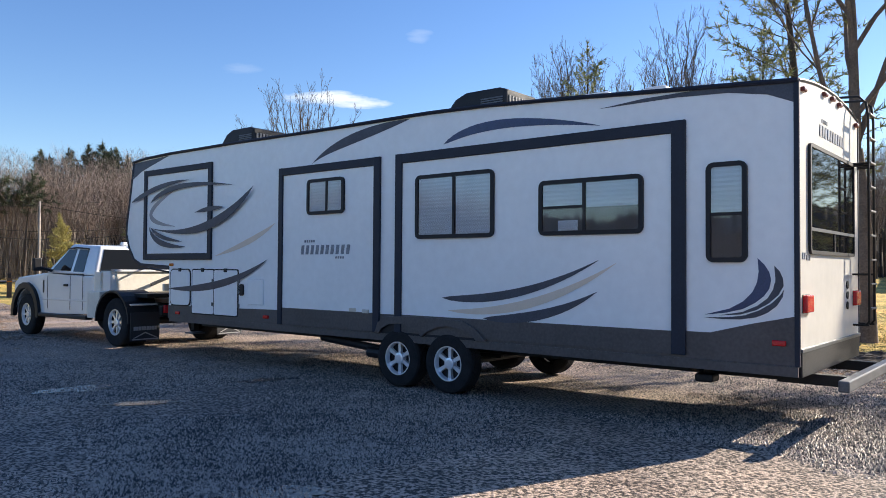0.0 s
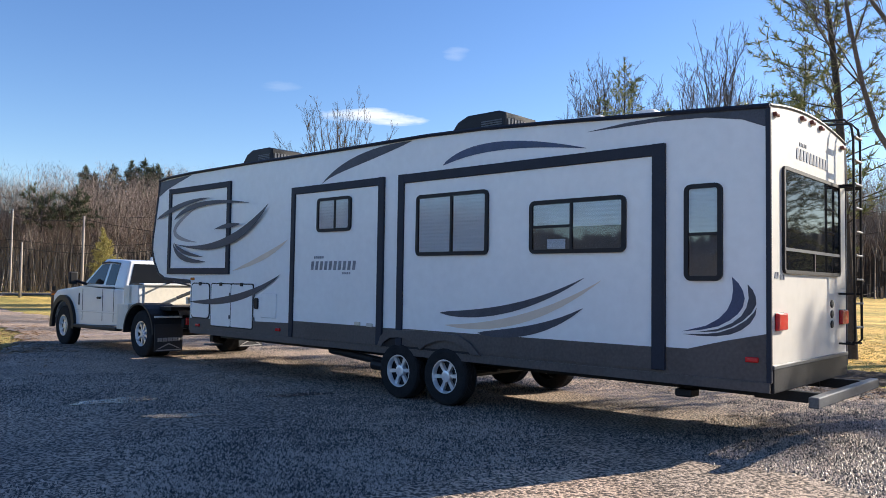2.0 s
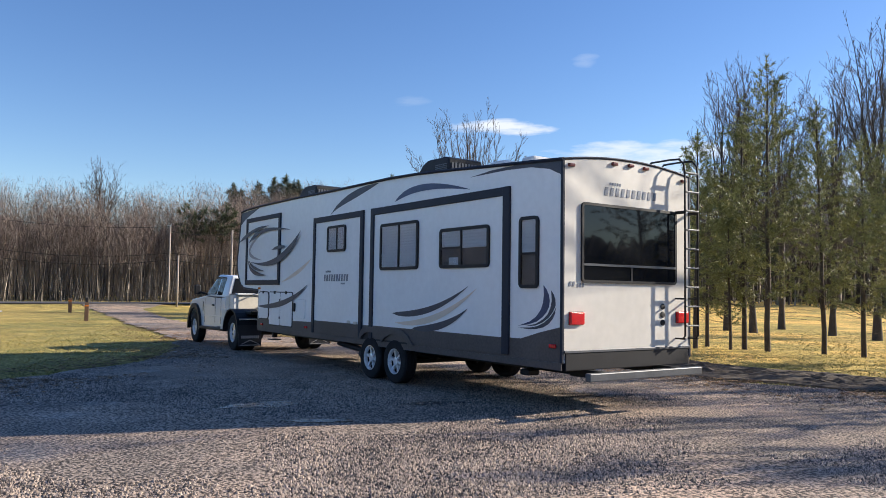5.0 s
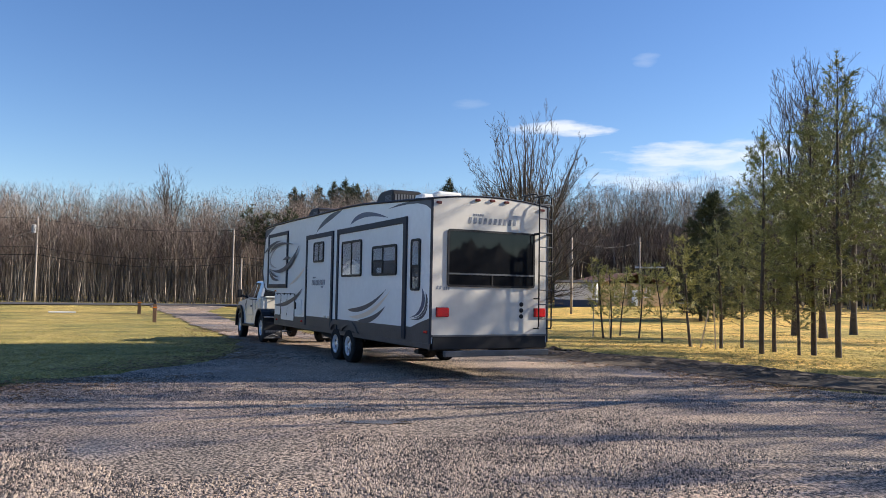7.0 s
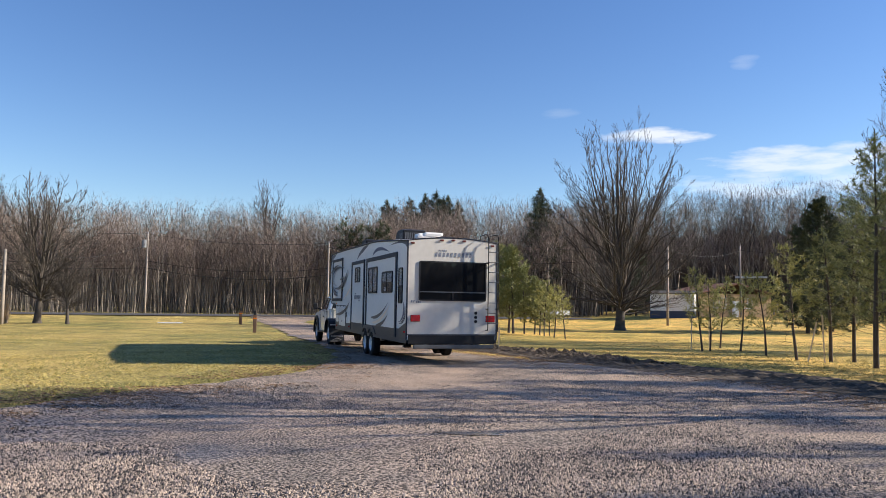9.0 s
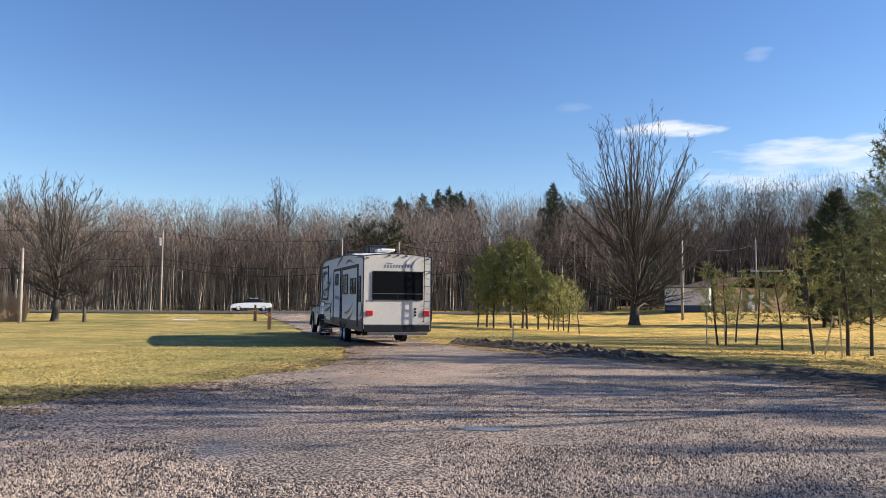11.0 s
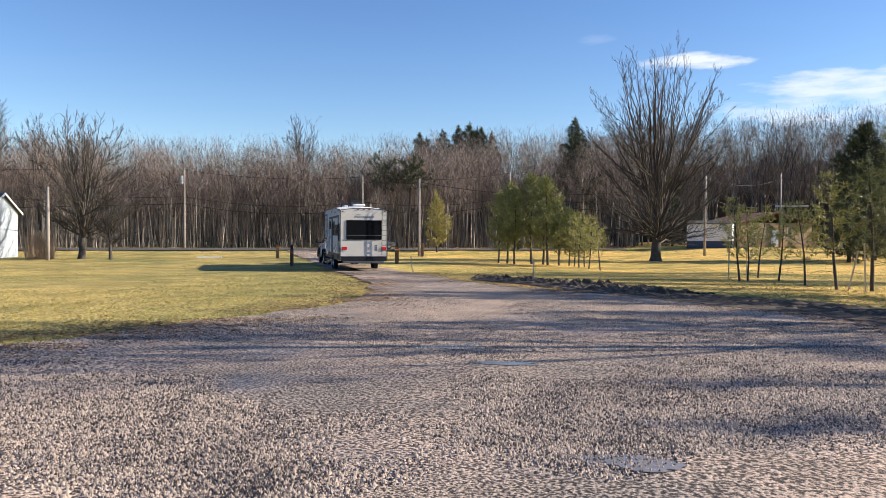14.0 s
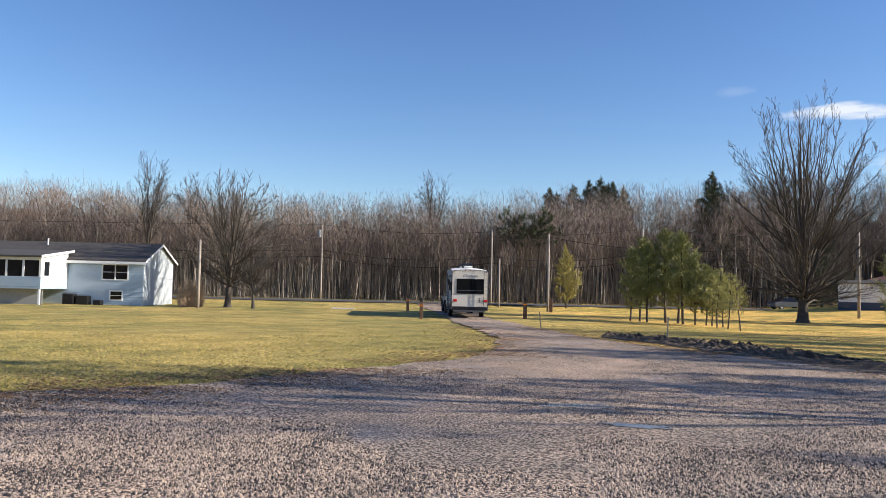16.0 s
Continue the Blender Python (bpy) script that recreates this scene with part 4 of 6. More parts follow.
def side_window(parent, y0, z0, y1, z1, bars, blinds, out=0.0):
    """A rounded black frame with panes, blinds and a plate painted as the dim room behind. bars: (along, at, from, to).
    """
    x = -HALF - out
    fr = part("window", ring_frame(y0, z0, y1, z1, 0.07, 0.045, 0, x + 0.005, x - 0.032), "black", parent, "black-framed tinted window")
    part("room_shade_plate", prism(rounded(y0 + 0.02, z0 + 0.02, y1 - 0.02, z1 - 0.02, 0.05), 0, x + 0.004, x - 0.004), "inside", fr)
    for b0, c0, b1, c1 in blinds:
        bm = bmesh.new()
        k = max(3, int((c1 - c0) / 0.022))
        rows = []
        for i in range(k + 1):
            zz = c0 + (c1 - c0) * i / k
            rows.append([bm.verts.new((x - 0.008 - 0.006 * (i % 2), yy, zz)) for yy in (b0, b1)])
        for a, c in zip(rows, rows[1:]):
            bm.faces.new((a[0], a[1], c[1], c[0]))
        part("blind", bm, "blind", fr, "white pleated blind")
    g = part("pane", prism(rounded(y0 + 0.03, z0 + 0.03, y1 - 0.03, z1 - 0.03, 0.045), 0, x - 0.018, x - 0.022), "glass", fr, "tinted glass")
    g.visible_shadow = False
    for along, at, f, t in bars:
        lo, hi = ((x - 0.03, f, at - 0.014), (x - 0.006, t, at + 0.014)) if along == "y" else ((x - 0.03, at - 0.016, f), (x - 0.006, at + 0.016, t))
        part("mullion", box(lo, hi), "black", fr)
    return fr


def slide_frame(parent, y0, z0, y1, z1, top, fore, aft, bottom, out=0.035):
    """A slide-out: its pale face and the dark flange round it."""
    s = part("slide_out", box((-HALF - 0.012, y0 + 0.02, z0), (-HALF + 0.02, y1 - 0.02, z1 - 0.02)), "shell", parent, "closed slide-out panel")
    a, b = -HALF - out, -HALF + 0.01
    bm = bmesh.new()
    add_box(bm, (a, y0, z1 - top), (b, y1, z1), 0.008)
    part("flange", bm, "trim", s, "dark flange")
    part("flange", box((a - 0.002, y1 - fore, z0), (b, y1 + 0.002, z1 + 0.002), 0.008), "trim", s)
    part("flange", box((a - 0.002, y0 - 0.002, z0), (b, y0 + aft, z1 + 0.002), 0.008), "trim", s)
    if z0 < 0.9:
        part("lower_band", box((-HALF - 0.017, y0 + aft - 0.01, z0), (-HALF + 0.01, y1 - fore + 0.01, 0.915)), "skirt", s, "brown-grey lower band")
    if bottom:
        part("flange", box((a, y0, z0), (b, y1, z0 + bottom), 0.008), "trim", s)
    return s


def make_wheel(parent, x, y, r, width, side, spokes, rim_r, dual=False, rim_mat="alloy", name="wheel"):
    """A hub that turns, with its tyre and rim. side -1 faces left."""
    bm = bmesh.new()
    add_lathe(bm, [(side * 0.02 - 0.03, 0.06), (side * 0.02 + 0.03, 0.06)], 16)
    hub = part(name, bm, "steel", parent)
    hub.location = (x, y, r)
    w = width / 2
    prof = [(-w, rim_r), (-w, r * 0.86), (-w * 0.93, r * 0.95), (-w * 0.72, r)]
    for k in range(1, 6):
        q = -w * 0.72 + 1.44 * w * k / 6
        prof += [(q - 0.006, r), (q - 0.005, r - 0.009), (q + 0.005, r - 0.009), (q + 0.006, r)]
    prof += [(w * 0.72, r), (w * 0.93, r * 0.95), (w, r * 0.86), (w, rim_r), (w * 0.8, rim_r - 0.015), (-w * 0.8, rim_r - 0.015), (-w, rim_r)]
    bm = bmesh.new()
    add_lathe(bm, prof, 40, caps=False)
    part("tyre", bm, "rubber", hub, smooth=False)
    if dual:
        bm = bmesh.new()
        add_lathe(bm, [(d - side * (width + 0.07), q) for d, q in prof], 32, caps=False)
        part("tyre", bm, "rubber", hub)
    f = side * w * 0.72
    bm = bmesh.new()
    add_lathe(bm, [(side * w * 0.95, rim_r), (side * w * 0.95, rim_r - 0.018), (side * w * 0.45, rim_r - 0.03), (side * w * 0.45, rim_r)], 36, caps=False)
    back = bmesh.new()
    add_lathe(back, [(f * 0.2, rim_r - 0.02), (f * 0.22, 0.0)], 36)
    part("brake_drum", back, "black", hub, "black brake drum")
    add_lathe(bm, [(f * 0.3, 0.075), (f * 1.05, 0.07), (f * 1.12, 0.045), (f * 1.12, 0.0)], 20)
    for k in range(spokes):
        a = 2 * math.pi * k / spokes
        sp = bmesh.ops.create_cube(bm, size=1.0)["verts"]
        for v in sp:
            t = 0.055 + (v.co.z + 0.5) * (rim_r - 0.07)
            wd = 0.036 if v.co.z < 0 else 0.054
            p = Vector((f * (0.86 if v.co.x * side > 0 else 0.35), v.co.y * wd, t))
            v.co = Matrix.Rotation(a, 3, "X") @ p
    part("rim", bm, rim_mat, hub, "bright alloy rim")
    return hub


def build_trailer():
    rv = new("fifth_wheel_trailer", None)
    tagged(rv, "pale grey fifth-wheel camper with dark trim hitched to a truck", "camper trailer")
    outline = [(0.0, 0.66), (10.15, 0.62), (10.15, 1.50), (11.10, 1.54)] + FRONT[-2::-1] + ROOF[::-1]
    part("body", prism(outline, 0, -HALF, HALF), "shell", rv)
    # crowned roof sheet with a thin overhang
    verts, faces = [], []
    nx = 8
    pts = [(-0.012, 3.185)] + ROOF[1:-1] + [(11.40, 3.395)]
    for y, z in pts:
        for k in range(nx + 1):
            x = -HALF - 0.015 + (2 * HALF + 0.03) * k / nx
            verts.append((x, y, z + 0.012 + 0.10 * (1 - (x / 1.235) ** 2)))
    for i in range(len(pts) - 1):
        faces += [(i * (nx + 1) + k, i * (nx + 1) + k + 1, (i + 1) * (nx + 1) + k + 1, (i + 1) * (nx + 1) + k) for k in range(nx)]
    link("roof", verts, faces, "roof", rv, "white roof membrane", smooth=True)
    # rear wall with its arched top
    top = [(-HALF + 2 * HALF * k / 12, 3.185 + 0.10 * (1 - (2 * k / 12 - 1) ** 2)) for k in range(13)]
    part("rear_wall", prism([(-HALF, 0.80), (HALF, 0.80)] + [(x, z) for x, z in top[::-1]], 1, -0.008, 0.03), "rear", rv, "cream rear wall, faintly mottled, toned down against the sun")
    part("rear_edge_trim", tube([(x, -0.006, z + 0.012) for x, z in top], 0.018, 6), "trim", rv)
    for sx in (-1, 1):
        part("corner_trim", box((sx * HALF - 0.018, -0.016, 0.66), (sx * HALF + 0.018, 0.03, 3.2), 0.006), "trim", rv, "dark corner moulding")
        part("gutter", tube([(sx * (HALF + 0.012), y, z + 0.008) for y, z in pts], 0.024, 6), "trim", rv, "dark roof gutter")
        # the dark edge of the nose
        bm = bmesh.new()
        edge = [(11.38, 3.40)] + FRONT + [(10.16, 1.50)]
        for (y0, z0), (y1, z1) in zip(edge, edge[1:]):
            add_box(bm, (sx * HALF - 0.012, 0, 0), (sx * HALF + 0.012, 0.035, 1), 0)
            d = Vector((y1 - y0, z1 - z0))
            nn = Vector((d.y, -d.x)).normalized() * 0.02
            for v in bm.verts[-8:]:
                a, b = v.co.z, (v.co.y / 0.035 - 0.5) * 2
                v.co.y, v.co.z = y0 + d.x * a + nn.x * b, z0 + d.y * a + nn.y * b
        part("nose_trim", bm, "trim", rv)
        # skirt band
        s0, s1 = (sx * (HALF + 0.006), sx * (HALF - 0.01))
        part("skirt", prism([(-0.01, 0.655), (10.16, 0.615), (10.16, 0.84), (8.2, 0.86), (4.83, 0.91), (0.78, 0.92), (0.40, 1.02), (-0.01, 1.11)], 0, min(s0, s1), max(s0, s1)), "skirt", rv, "brown-grey lower skirt")
        part("skirt", box((sx * HALF - 0.02, 0.0, 0.57), (sx * HALF + 0.0, 10.1, 0.66)), "skirt", rv)
    # nose cap
    bm = bmesh.new()
    cap = [(11.37, 3.40)] + FRONT
    verts, faces = [], []
    for y, z in cap:
        for k in range(9):
            x = -HALF + 2 * HALF * k / 8
            verts.append((x, y + 0.012 + 0.16 * (1 - (x / HALF) ** 4), z))
    for i in range(len(cap) - 1):
        faces += [(i * 9 + k, i * 9 + k + 1, (i + 1) * 9 + k + 1, (i + 1) * 9 + k) for k in range(8)]
    bm.free()
    link("nose_cap", verts, faces, "shell", rv, smooth=True)
    # slide-outs
    slide_frame(rv, 1.01, 0.69, 4.82, 2.96, 0.12, 0.11, 0.14, 0)
    slide_frame(rv, 5.10, 0.67, 7.17, 2.96, 0.11, 0.09, 0.11, 0)
    slide_frame(rv, 8.89, 1.62, 10.97, 3.21, 0.10, 0.09, 0.10, 0.11)
    # windows
    o = 0.012
    side_window(rv, 3.27, 1.87, 4.47, 2.66, [("z", 3.86, 1.9, 2.63)], [(3.89, 1.92, 4.42, 2.61), (3.32, 1.92, 3.83, 2.61)], o)
    side_window(rv, 1.44, 1.87, 2.66, 2.47, [("z", 2.10, 1.9, 2.44), ("y", 2.17, 2.11, 2.63)], [(2.13, 2.19, 2.61, 2.42), (1.49, 2.16, 2.08, 2.42), (2.18, 1.92, 2.42, 2.03)], o)
    side_window(rv, 0.43, 1.58, 0.81, 2.52, [("y", 2.03, 0.46, 0.78)], [(0.47, 2.05, 0.77, 2.48)])
    side_window(rv, 5.77, 2.25, 6.53, 2.75, [("z", 6.12, 2.28, 2.72)], [(5.81, 2.29, 6.49, 2.71)], o)
    # luggage doors with black seals
    for y0, z0, y1, z1, r in ((9.50, 0.86, 10.08, 1.45, 0.08), (8.82, 0.74, 9.42, 1.45, 0.03), (8.18, 0.74, 8.80, 1.45, 0.03)):
        d = part("luggage_door", prism(rounded(y0, z0, y1, z1, r), 0, -HALF - 0.016, -HALF + 0.01), "shell", rv)
        part("seal", ring_frame(y0 - 0.02, z0 - 0.02, y1 + 0.02, z1 + 0.02, r + 0.01, 0.03, 0, -HALF - 0.012, -HALF + 0.008), "black", d)
        part("latch", box((-HALF - 0.03, (y0 + y1) / 2 - 0.04, z1 - 0.03), (-HALF - 0.01, (y0 + y1) / 2 + 0.04, z1 + 0.03), 0.008), "black", d)
    part("service_hatch", box((-HALF - 0.018, 7.53, 0.93), (-HALF + 0.01, 7.93, 1.32), 0.012), "shell", rv, "pale service hatch")
    for y in (8.14, 8.84):
        for z in (0.90, 1.28):
            part("hinge", box((-HALF - 0.024, y - 0.02, z - 0.03), (-HALF - 0.01, y + 0.02, z + 0.03), 0.004), "grey_steel", rv)
    part("clearance_lamp", box((-HALF - 0.03, 10.02, 1.515), (-HALF + 0.01, 10.12, 1.56), 0.01), "amber", rv, "small amber clearance lamp")
    part("lock_plate", prism(rounded(8.02, 1.06, 8.11, 1.24, 0.04), 0, -HALF - 0.03, -HALF + 0.01), "black", rv)
    for y, z, m in ((7.46, 0.76, "red"), (0.16, 0.86, "red"), (9.85, 0.72, "red"), (5.35, 0.93, "beige"), (5.60, 0.94, "beige")):
        part("side_lamp", box((-HALF - 0.03, y - 0.06, z - 0.025), (-HALF + 0.01, y + 0.06, z + 0.025), 0.01), m, rv, "small red side marker" if m == "red" else "")
    part("cap_plug", box((-HALF - 0.014, 1.72, 0.76), (-HALF, 1.76, 0.80), 0.006), "black", rv)
    # decals
    f = 0.040
    decal("decal", [((11.39, 2.66), (10.45, 2.89), (9.52, 2.96), 0.09, 0.35)], "decal_dark", rv, f)
    decal("decal", [((10.73, 2.62), (9.83, 2.86), (8.30, 2.80), 0.09, 0.4)], "decal_dark", rv, f + 0.002)
    decal("decal", [((10.72, 2.18), (9.05, 2.16), (7.76, 2.75), 0.15, 0.62)], "decal_dark", rv, f + 0.004)
    decal("decal", [((10.76, 2.20), (10.42, 1.93), (9.62, 1.84), 0.10, 0.5)], "decal_dark", rv, f)
    decal("decal", [((10.72, 2.20), (10.34, 2.02), (9.70, 1.93), 0.07, 0.5)], "decal_dark", rv, f + 0.002)
    decal("decal", [((9.35, 2.40), (9.0, 2.44), (8.55, 2.46), 0.08, 0.6)], "decal_dark", rv, f)
    decal("decal", [((9.95, 2.83), (10.75, 2.42), (9.95, 2.19), 0.10, 0.5)], "decal_grey", rv, 0.018)
    decal("decal", [((8.80, 1.68), (7.92, 1.90), (7.28, 2.16), 0.09, 0.5)], "decal_tan", rv)
    decal("decal", [((10.13, 1.13), (8.60, 1.24), (7.43, 1.62), 0.12, 0.45)], "decal_dark", rv, 0.022)
    decal("decal", [((6.47, 2.97), (5.79, 3.22), (4.60, 3.40), 0.14, 0.62)], "decal_dark", rv)
    decal("decal", [((4.04, 3.02), (3.20, 3.17), (1.93, 3.01), 0.11, 0.42)], "decal_blue", rv, 0.005, "blue-grey swoosh")
    decal("decal", [((4.04, 1.15), (2.95, 1.24), (1.94, 1.60), 0.10, 0.36)], "decal_dark", rv, 0.018)
    decal("decal", [((3.95, 1.00), (2.80, 1.12), (1.74, 1.57), 0.10, 0.45)], "decal_tan", rv, 0.016)
    decal("decal", [((3.42, 0.93), (2.62, 1.01), (1.96, 1.27), 0.11, 0.40)], "decal_dark", rv, 0.018)
    # the rear crescent: three nested blades with pale gaps
    for poly, m in (([(0.84, 1.085), (0.60, 1.15), (0.476, 1.22), (0.39, 1.31), (0.349, 1.40), (0.335, 1.50), (0.345, 1.62), (0.285, 1.56), (0.243, 1.49), (0.228, 1.42), (0.245, 1.34), (0.29, 1.275), (0.37, 1.21), (0.48, 1.15), (0.64, 1.11)], "decal_blue"),
                    ([(0.70, 1.083), (0.48, 1.125), (0.35, 1.185), (0.26, 1.255), (0.212, 1.335), (0.19, 1.42), (0.20, 1.55), (0.155, 1.50), (0.128, 1.44), (0.122, 1.37), (0.165, 1.29), (0.25, 1.21), (0.36, 1.145), (0.50, 1.10)], "decal_dark"),
                    ([(0.84, 1.06), (0.60, 1.072), (0.46, 1.095), (0.33, 1.145), (0.22, 1.215), (0.145, 1.29), (0.120, 1.335), (0.13, 1.27), (0.18, 1.19), (0.26, 1.125), (0.36, 1.08), (0.50, 1.055), (0.66, 1.05)], "decal_dark")):
        part("decal", prism(poly, 0, -HALF - 0.005, -HALF), m, rv, "dark crescent decal")
    bm = prism([(1.93, 3.185), (1.45, 3.225), (0.9, 3.235), (0.35, 3.21), (0.0, 3.175), (0.0, 2.99), (0.25, 3.10), (0.6, 3.165), (1.1, 3.19)], 0, -HALF - 0.006, -HALF)
    part("decal", bm, "decal_dark", rv)
    part("decal", prism([(11.36, 3.38), (10.2, 3.43), (10.6, 3.34), (11.1, 3.22), (11.40, 3.10)], 0, -HALF - 0.005, -HALF), "decal_dark", rv)

    # plain bars for the maker's mark
    def mark(x_of, y0, z0, letters, h, w, gap, slope, name):
        for k in range(letters):
            bm = bmesh.new()
            q = y0 + k * (w + gap)
            x_of(bm, q, q + w * 0.68, z0, z0 + h, slope)
            part(name, bm, "letter_grey", rv, "grey lettering bar")

    def on_left(bm, a, b, z0, z1, slope):
        add_prism(bm, [(a, z0), (b, z0), (b - slope, z1), (a - slope, z1)], 0, -HALF - 0.019, -HALF - 0.012)

    def on_rear(bm, a, b, z0, z1, slope):
        add_prism(bm, [(a, z0), (b, z0), (b + slope, z1), (a + slope, z1)], 1, -0.014, -0.008)

    mark(on_left, 5.68, 1.69, 10, 0.13, 0.082, 0.022, 0.02, "lettering_bar")
    mark(on_left, 6.38, 1.86, 5, 0.035, 0.035, 0.012, 0.0, "lettering_bar")
    mark(on_left, 5.78, 1.63, 4, 0.03, 0.035, 0.012, 0.0, "lettering_bar")
    mark(on_rear, -0.50, 2.80, 10, 0.11, 0.082, 0.022, 0.02, "lettering_bar")
    mark(on_rear, -0.40, 2.94, 5, 0.035, 0.035, 0.012, 0.0, "lettering_bar")
    mark(on_rear, -0.98, 1.60, 3, 0.05, 0.035, 0.01, 0.0, "lettering_bar")
    mark(on_rear, -1.13, 1.61, 2, 0.06, 0.05, 0.01, 0.02, "lettering_bar")
    # rear window
    w = part("window", ring_frame(-0.92, 1.66, 0.92, 2.68, 0.06, 0.035, 1, -0.035, 0.0), "black", rv, "wide black-framed rear window")
    # this plate too carries the room's dimness as a flat grey
    part("room_shade_plate", prism(rounded(-0.9, 1.68, 0.9, 2.66, 0.04), 1, -0.012, -0.006), "inside", w)
    g = part("pane", prism(rounded(-0.89, 1.69, 0.89, 2.65, 0.03), 1, -0.026, -0.022), "dark_glass", w, "dark tinted glass")
    g.visible_shadow = False
    part("mullion", box((-0.9, -0.036, 1.875), (0.9, -0.01, 1.905)), "grey_steel", w)
    part("mullion", box((-0.015, -0.034, 1.69), (0.015, -0.01, 1.88)), "black", w)
    # lamps, markers, plugs
    for x in (-1.0, 1.04):
        lamp = part("tail_lamp", box((x - 0.12, -0.05, 1.13), (x + 0.12, 0.0, 1.29), 0.015), "red", rv, "red tail lamp")
        part("lamp_base", box((x - 0.125, -0.014, 1.125), (x + 0.125, 0.0, 1.295), 0.01), "black", lamp)
    for x, z in ((-1.10, 3.13), (-0.32, 3.225), (-0.01, 3.235), (0.29, 3.225), (1.08, 3.13)):
        part("marker_lamp", box((x - 0.05, -0.045, z - 0.022), (x + 0.05, 0.0, z + 0.022), 0.012), "marker", rv, "small dark red marker lamp")
    for z in (1.14, 1.25, 1.36):
        bm = bmesh.new()
        add_lathe(bm, [(0.0, 0.042), (0.012, 0.042), (0.016, 0.02), (0.016, 0.0)], 16, axis=2)
        p = part("socket", bm, "black", rv)
        p.matrix_basis = pose(0.64, -0.008, z, 90)
    part("rear_lip", box((-1.2, -0.03, 0.78), (1.2, 0.0, 0.815), 0.005), "grey_steel", rv)
    part("rear_panel", box((-1.18, -0.02, 0.56), (1.18, 0.10, 0.795), 0.01), "black", rv, "dark panel below the rear wall")
    b = part("bumper", box((-1.12, -0.38, 0.46), (1.0, -0.29, 0.56), 0.012), "grey_steel", rv, "grey square-tube bumper")
    for x in (-0.75, 0.65):
        part("bumper_arm", box((x - 0.05, -0.30, 0.46), (x + 0.05, 0.3, 0.56), 0.008), "steel", b)
    # ladder
    xa, xb = 0.92, 1.20
    path = [(-0.13, 0.92), (-0.17, 0.96), (-0.17, 3.18), (-0.15, 3.34), (-0.08, 3.42), (0.1, 3.43), (0.42, 3.43), (0.47, 3.38), (0.47, 3.28)]
    lad = part("ladder", tube([(xa, y, z) for y, z in path], 0.014, 8), "steel", rv, "black tube ladder up the rear wall", smooth=True)
    part("rail", tube([(xb, y, z) for y, z in path], 0.014, 8), "steel", lad, smooth=True)
    for k in range(9):
        z = 1.10 + 0.265 * k
        part("rung", box((xa, -0.195, z - 0.010), (xb, -0.15, z + 0.010), 0.004), "grey_steel", lad)
    for z in (0.92, 1.47, 2.66, 2.68):
        for x in (xa, xb):
            part("standoff", tube([(x, -0.17, z), (x, 0.0, z)], 0.013, 6), "steel", lad)
    # roof fittings
    for y0, y1, lbl in ((3.72, 4.72, "black roof air conditioner"), (9.0, 9.95, "black roof air conditioner")):
        z = 3.52 if y0 < 5 else 3.60
        part("ac_base", box((-0.34, y0 + 0.02, 3.46), (0.34, y1 - 0.02, z + 0.01)), "black", rv)
        a = part("air_conditioner", prism([(y0, z), (y0, z + 0.30), (y0 + 0.12, z + 0.34), (y1 - 0.34, z + 0.34), (y1 - 0.16, z + 0.27), (y1 - 0.05, z + 0.15), (y1, z)], 0, -0.36, 0.36, 0.03), "black", rv, lbl)
        bm = bmesh.new()
        for k in range(9):
            add_box(bm, (-0.30 + k * 0.07, y0 - 0.012, z + 0.05), (-0.26 + k * 0.07, y0 + 0.0, z + 0.23))
        for k in range(6):
            add_box(bm, (-0.372, y0 + 0.05, z + 0.05 + k * 0.03), (-0.36, y0 + 0.4, z + 0.065 + k * 0.03))
        part("grille", bm, "grey_steel", a)
    for y, l, h, m in ((7.7, 1.2, 0.20, "beige"), (5.9, 0.45, 0.10, "roof"), (2.3, 0.4, 0.08, "roof"), (1.6, 0.3, 0.05, "roof")):
        part("roof_vent", box((-0.3, y, 3.48), (0.25, y + l, 3.53 + h), 0.05), m, rv, "pale roof vent cover")
    # wheel arches: one double scalloped moulding
    for sx in (-1, 1):
        arch = [(5.16, 0.66), (5.10, 0.80), (4.98, 0.885), (4.35, 0.905), (3.70, 0.885), (3.52, 0.80), (3.36, 0.66)]
        low = [(3.50, 0.66), (3.60, 0.745), (3.78, 0.80), (3.92, 0.81), (4.08, 0.80), (4.26, 0.735), (4.35, 0.66), (4.44, 0.735), (4.62, 0.80), (4.76, 0.81), (4.92, 0.79), (5.04, 0.73), (5.08, 0.66)]
        s0, s1 = sx * (HALF + 0.05), sx * (HALF - 0.02)
        part("wheel_arch", prism(arch + low, 0, min(s0, s1), max(s0, s1), 0.008), "skirt", rv, "brown-grey double wheel arch")
        # flat black plate painted as the shade of an open wheel well
        q0, q1 = sx * (HALF + 0.0135), sx * (HALF - 0.005)
        part("well_shade_plate", prism([(3.46, 0.64), (3.52, 0.74), (3.78, 0.815), (4.92, 0.815), (5.06, 0.74), (5.10, 0.64)], 0, min(q0, q1), max(q0, q1)), "black", rv)
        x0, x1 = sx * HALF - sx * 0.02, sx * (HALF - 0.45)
        part("well_shade_plate", box((min(x0, x1), 3.4, 0.72), (max(x0, x1), 5.12, 0.80)), "black", rv)
    # running gear
    for x in (-0.62, 0.62):
        part("chassis_rail", box((x - 0.05, 0.1, 0.46), (x + 0.05, 10.0, 0.66)), "steel", rv)
    for y in (3.94, 4.76):
        part("axle", tube([(-1.1, y, 0.355), (1.1, y, 0.355)], 0.045, 10), "steel", rv)
